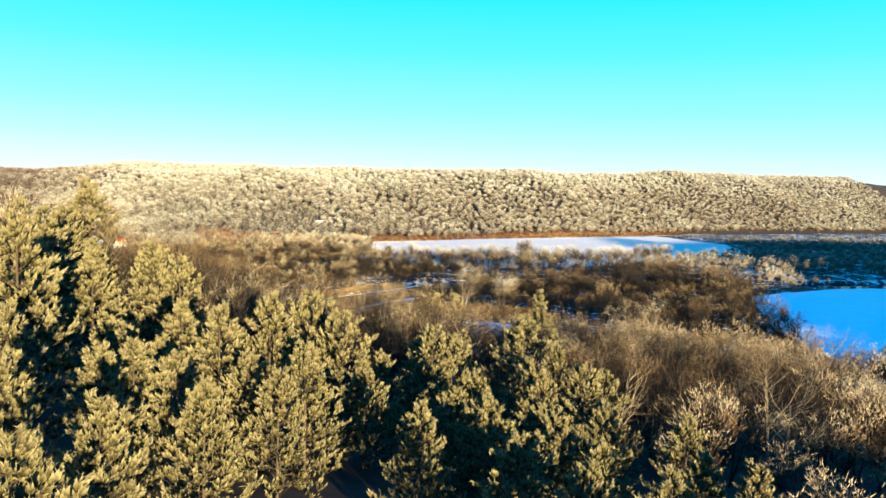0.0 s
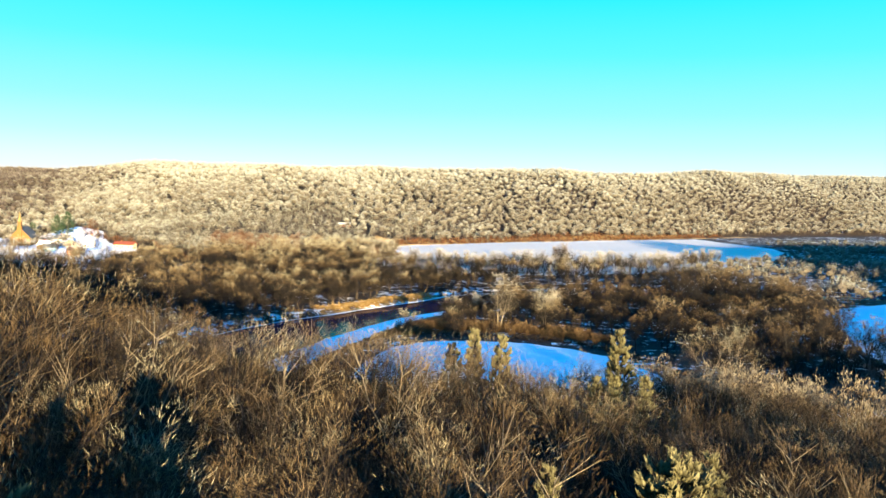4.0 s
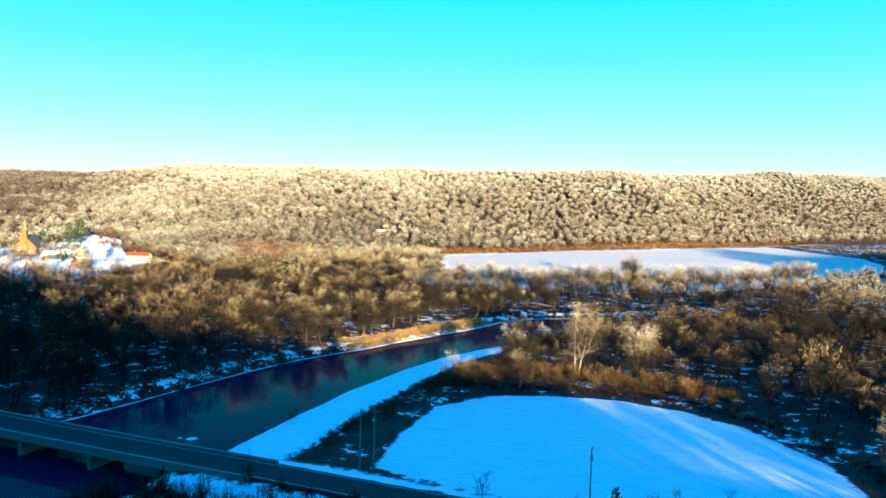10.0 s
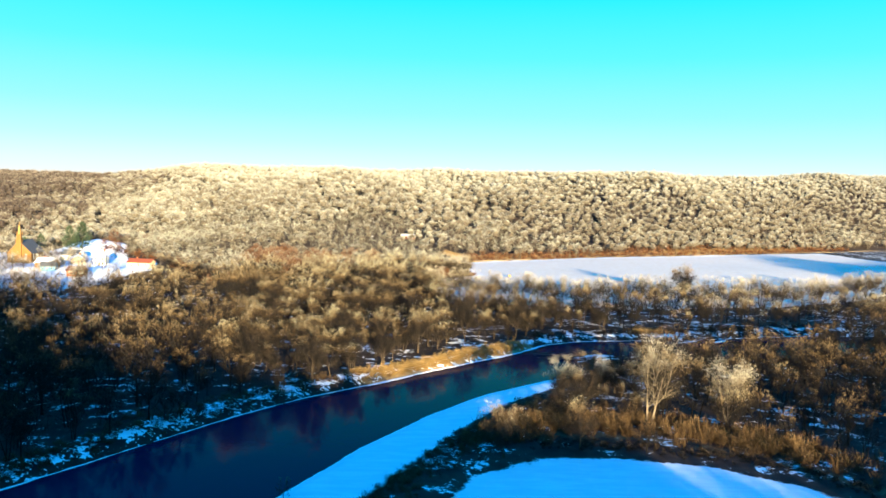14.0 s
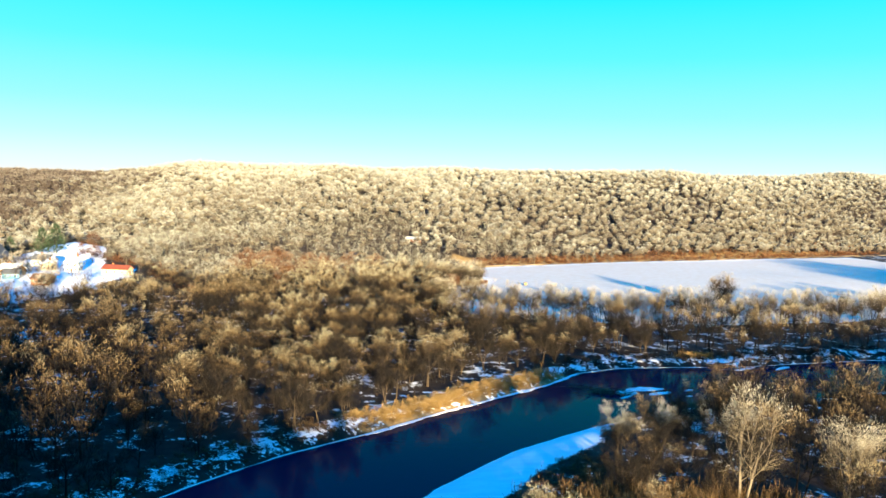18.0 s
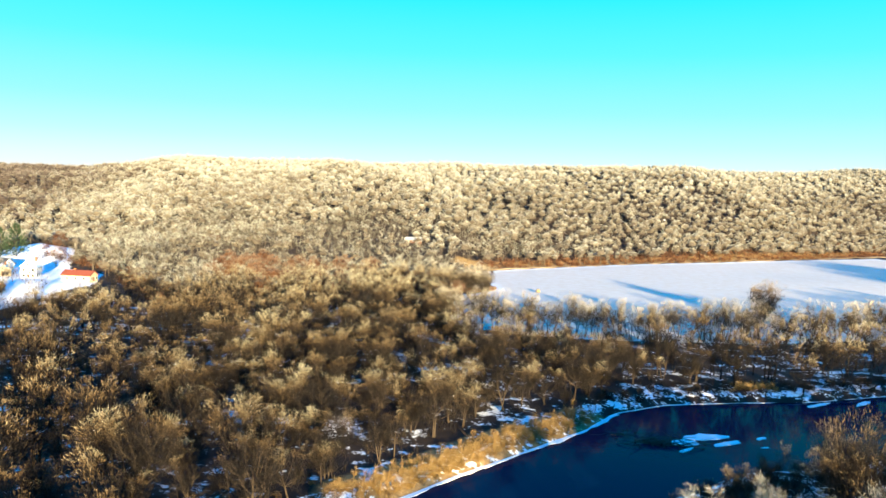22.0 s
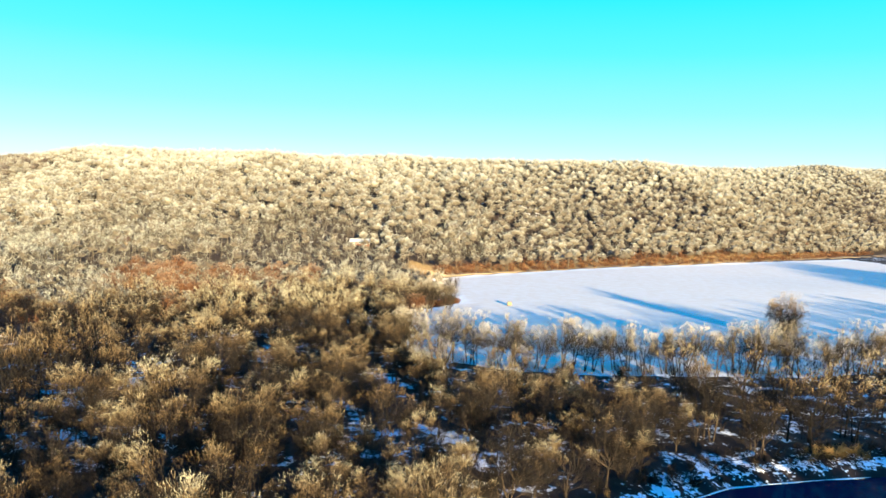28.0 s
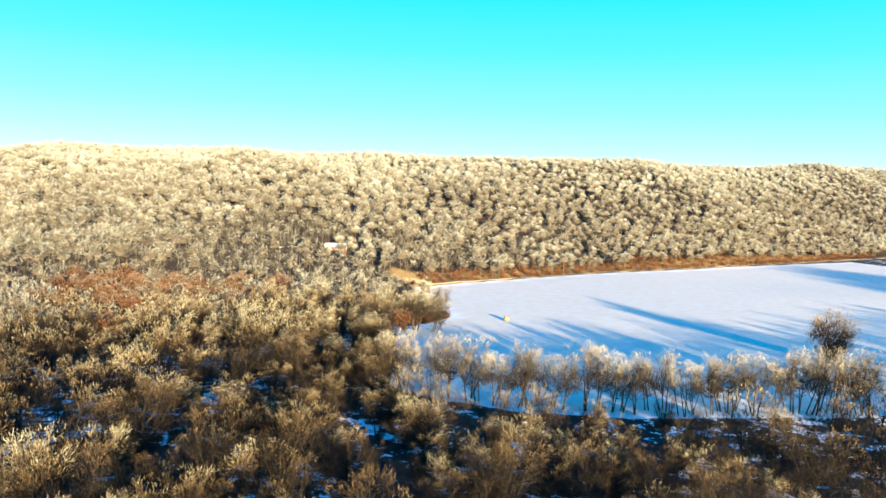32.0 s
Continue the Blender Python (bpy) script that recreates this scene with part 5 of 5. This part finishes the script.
def church(x, y, turn):
    ob = tagged(new("church"), "tan brick church with a pointed steeple and dark roof", "church")
    ob.matrix_basis = Matrix.Translation((x, y, height(x, y) - 0.3)) @ Matrix.Rotation(turn, 4, "Z")
    w, d, hw, hr = 14.5, 20.0, 6.2, 7.6
    part("wall", prism(bmesh.new(), [(-w / 2, -0.8), (w / 2, -0.8), (w / 2, hw), (0, hw + hr), (-w / 2, hw)], -d / 2, d / 2), M_WALL_TAN, ob)
    for sd in (-1, 1):
        pts = [(0, hw + hr + 0.03), (sd * (w / 2 + 0.5), hw - 0.5 * hr / (w / 2) + 0.03), (sd * (w / 2 + 0.5), hw - 0.5 * hr / (w / 2) + 0.3), (0, hw + hr + 0.3)]
        part("roof", prism(bmesh.new(), pts, -d / 2 + 0.3, d / 2 + 0.5), M_ROOF_DARK, ob)
        for k in range(5):
            window_on(ob, sd * w / 2, -d / 2 + 4 + k * 4.0, 2.0, 1.1, 3.4, "y")
    tower = part("tower", box(bmesh.new(), (-1.6, -d / 2 - 0.9, -0.8), (1.6, -d / 2 + 2.3, 15.0), 0.05), M_WALL_TAN, ob)
    bm = bmesh.new()
    box(bm, (-1.25, -d / 2 - 0.55, 15.0), (1.25, -d / 2 + 1.95, 18.2), 0.05)
    for sx in (-1.25, 1.25):
        for sy in (-0.55, 1.95):
            rod(bm, (sx, -d / 2 + sy, 18.2), (sx, -d / 2 + sy, 20.2), 0.25, 0.03, 6)
    part("belfry", bm, M_WALL_TAN, tower)
    bm = bmesh.new()
    rod(bm, (0, -d / 2 + 0.7, 18.2), (0, -d / 2 + 0.7, 26.0), 1.15, 0.05, 8)
    part("spire", bm, M_WALL_GOLD, tower, "pale golden pointed spire")
    for sx in (-3.9, 3.9):
        window_on(ob, sx, -d / 2, 2.2, 1.1, 3.4, "x")
    part("door", box(bmesh.new(), (-0.9, -d / 2 - 0.97, 0.0), (0.9, -d / 2 - 0.8, 3.0), 0.03), M_ROOF_BROWN, ob, "brown double door")
    return ob


church(-255, 606, radians(6))
house(-206, 604, 7.5, 9, 6.2, 3.2, radians(8), M_WALL_WHITE, M_SNOW, "tall white farmhouse with a snowy roof", True, 2)
house(-176, 592, 7, 15, 3.2, 2.0, radians(82), M_WALL_CREAM, M_ROOF_RED, "long low cream house with a rust-red roof")
house(-200, 556, 7, 9, 3.0, 2.2, radians(86), M_WALL_ORANGE, M_ROOF_BROWN, "small orange brick garage with a brown roof", False, 1, False, "garage")
house(-222, 606, 8, 10, 3.2, 2.6, radians(30), M_WALL_CREAM, M_SNOW, "small cream house under a snowy roof", True)
house(-226, 575, 8, 11, 3.4, 2.6, radians(80), M_WALL_TAN, M_SNOW, "low tan house under a snowy roof", True)
house(-221, 566, 6, 8, 2.8, 2.2, radians(100), M_BLUE, M_ROOF_DARK, "small blue shed with a dark roof", False, 1, False, "shed")
house(-231, 620, 8, 12, 4.0, 3.0, radians(75), M_WALL_WHITE, M_ROOF_DARK, "white house with a dark roof below the snowy knoll")
house(-13, 768, 6, 12, 2.4, 1.4, radians(86), M_ROOF_BROWN, M_SHADY_SNOW, "long low building under a snowy roof on the hillside", True, 1, False)
house(-150, 732, 8, 11, 2.8, 2.4, radians(95), M_WALL_TAN, M_ROOF_BROWN, "tan house with a brown roof on the wooded hillside")

spruce_models = []
for s in range(2):
    wood, needles, tone = pine(600 + s, 16.0, 15, 3, 0.36)
    spruce_models.append(tree_thing("spruce_tree", wood, needles, tone * 0.5, M_BARK, M_SPRUCE, "dark green spruce beside the snowy knoll", "tree"))
grove(spruce_models, [-246, -239, -262, -268, -274, -292, -221], [648, 652, 640, 634, 642, 632, 582], [1.1, 1.2, 0.9, 0.75, 0.8, 0.8, 0.4], "spruces in the village", rng)

yard_models = []
for s in range(3):
    wood, tw = vase_tree(640 + s, 10.0, 10, 7, 22, 0.026, 1.05, 0.15, 1 + s % 2, 0.09)
    yard_models.append(tree_thing("yard_tree", wood, tw, 0.6, M_BARK, M_TWIG_WHITE, "small frosted bare tree in a snowy yard"))
yx = rng.uniform(-300, -150, 120)
yy = 640 - (yx + 300) * 0.95 + rng.uniform(-45, 45, 120)
kx, ky = rng.uniform(-285, -195, 26), rng.uniform(640, 742, 26)
kk = outline_distance(kx, ky, KNOLL) > -8
yx, yy = np.concatenate([yx, kx[kk]]), np.concatenate([yy, ky[kk]])
yk = (outline_distance(yx, yy, YARDS) > -3) | (outline_distance(yx, yy, KNOLL) > -8)
grove(yard_models, yx[yk], yy[yk], rng.uniform(0.6, 1.1, yk.sum()), "trees in the village yards", rng)
wood, lv = leafy(660, 9)
for x, y in ((-232, 690), (-214, 705)):
    wood, lv = leafy(660 + int(-x), 9)
    ob = tree_thing("oak_tree", wood, lv, 0.2, M_BARK, M_OAK, "rust-leaved oak behind the snowy knoll", "tree", "foliage")
    ob.matrix_basis = place(ob, x, y)

# ---- river details ----
def shore_ice(bank, near, far, label):
    """A thin uneven shelf of snowy ice along a stretch of the bank."""
    line = smooth_line(bank, 1.6)
    n = len(line)
    wave = lattice(line[:, 0], line[:, 1], 5.0, 51) + 0.6 * lattice(line[:, 0], line[:, 1], 2.1, 52)
    lo, hi = np.maximum(near * (1 + 0.6 * wave), 0.12)[:, None], np.full((n, 1), far)
    ob = new("shore_ice", build("shore_ice", *ribbon(line, -lo, hi, -0.12, 0.09), M_SNOW))
    return tagged(ob, label, "ice")


shore_ice([(-118, 205), (-96, 232), (-79, 251), (-65, 274), (-47, 303), (-31, 324), (-15, 339)], 0.4, 0.55, "narrow white ice shelf along the river bank")
shore_ice([(-15, 339), (5, 361), (22, 378), (39, 395), (50, 410)], 1.1, 2.6, "broad sunlit ice shelf below the golden grass")
shore_ice([(50, 410), (67, 420), (88, 424), (112, 427), (142, 437), (172, 446), (240, 452), (330, 440)], 0.30, 0.35, "thin white ice edge along the far bank")

def floe(x, y, rx, ry, turn, seed, label="thin snowy ice floe in the dark river"):
    r = random.Random(seed)
    bm = bmesh.new()
    n = 16
    pts = []
    for i in range(n):
        a = 6.2832 * i / n
        k = r.uniform(0.7, 1.1)
        pts.append((rx * k * math.cos(a), ry * k * math.sin(a)))
    top = [bm.verts.new((px * 0.96, py * 0.96, 0.14)) for px, py in pts]
    low = [bm.verts.new((px, py, -0.1)) for px, py in pts]
    bm.faces.new(top)
    for i in range(n):
        j = (i + 1) % n
        bm.faces.new((low[i], low[j], top[j], top[i]))
    bmesh.ops.recalc_face_normals(bm, faces=bm.faces)
    me = bpy.data.meshes.new("ice_floe")
    bm.to_mesh(me)
    bm.free()
    me.materials.append(M_SNOW)
    ob = tagged(new("ice_floe", me), label, "ice", "ice floes in the river")
    ob.matrix_basis = Matrix.Translation((x, y, 0)) @ Matrix.Rotation(turn, 4, "Z")


for i, (x, y, rx, ry) in enumerate([(68, 391, 6.5, 2.8), (61, 386, 4.6, 2.4), (72, 386.5, 5.0, 1.3), (82, 391, 2.2, 0.8), (60, 381, 3.2, 0.7), (-45.5, 235.5, 1.5, 1.1), (-48.5, 236, 0.6, 0.5), (113, 424, 6, 1.0), (128, 427, 5, 1.1), (80, 384, 1.2, 0.4)]):
    floe(x, y, rx, ry, radians(12 + 7 * i % 30), 70 + i)


def snag(x, y, seed, n, length, flat, label):
    """A heap of dead branches, each a bent tapering limb."""
    r = random.Random(seed)
    bm = bmesh.new()
    for _ in range(n):
        a = r.uniform(0, 6.2832)
        p = Vector((r.gauss(0, length * 0.28), r.gauss(0, length * 0.12), r.uniform(-0.2, 0.5)))
        rad = r.uniform(0.05, 0.16)
        for k in range(3):
            q = p + Vector((math.cos(a), math.sin(a) * 0.6, r.uniform(-0.05, flat))) * length * r.uniform(0.12, 0.22)
            rod(bm, p, q, rad, rad * 0.6, 5)
            p, rad = q, rad * 0.6
            a += r.uniform(-0.6, 0.6)
    me = bpy.data.meshes.new("driftwood")
    bm.to_mesh(me)
    bm.free()
    me.materials.append(M_DEADWOOD)
    ob = tagged(new("driftwood", me), label, "driftwood")
    ob.matrix_basis = Matrix.Translation((x, y, max(0.0, height(x, y)) + 0.1))


snag(55, 385, 1, 80, 13, 0.30, "tangle of bare driftwood caught in the river")
snag(48, 391, 5, 20, 8, 0.1, "half-sunk branches in the river")
snag(-14, 342, 2, 36, 7, 0.3, "dead branches piled on the river bank")
snag(-30, 328, 3, 26, 6, 0.25, "dead branches along the snowy bank")
snag(-52, 300, 4, 24, 6, 0.2, "dead branches along the snowy bank")
snag(120, 432, 6, 30, 9, 0.2, "fallen branches on the far bank")

# straw bale in the far field
bm = bmesh.new()
rod(bm, (-0.75, 0, 0.75), (0.75, 0, 0.75), 0.78, 0.78, 18)
bmesh.ops.bevel(bm, geom=[e for e in bm.edges if len(e.link_faces) == 2 and e.calc_face_angle() > 1.2], offset=0.08, segments=2, affect="EDGES")
me = bpy.data.meshes.new("straw_bale")
bm.to_mesh(me)
bm.free()
me.materials.append(M_STRAW)
bale = tagged(new("straw_bale", me), "round straw bale lying on the snowy field", "bale")
bale.matrix_basis = Matrix.Translation((61, 640, height(61, 640) - 0.05)) @ Matrix.Scale(1.3, 4)
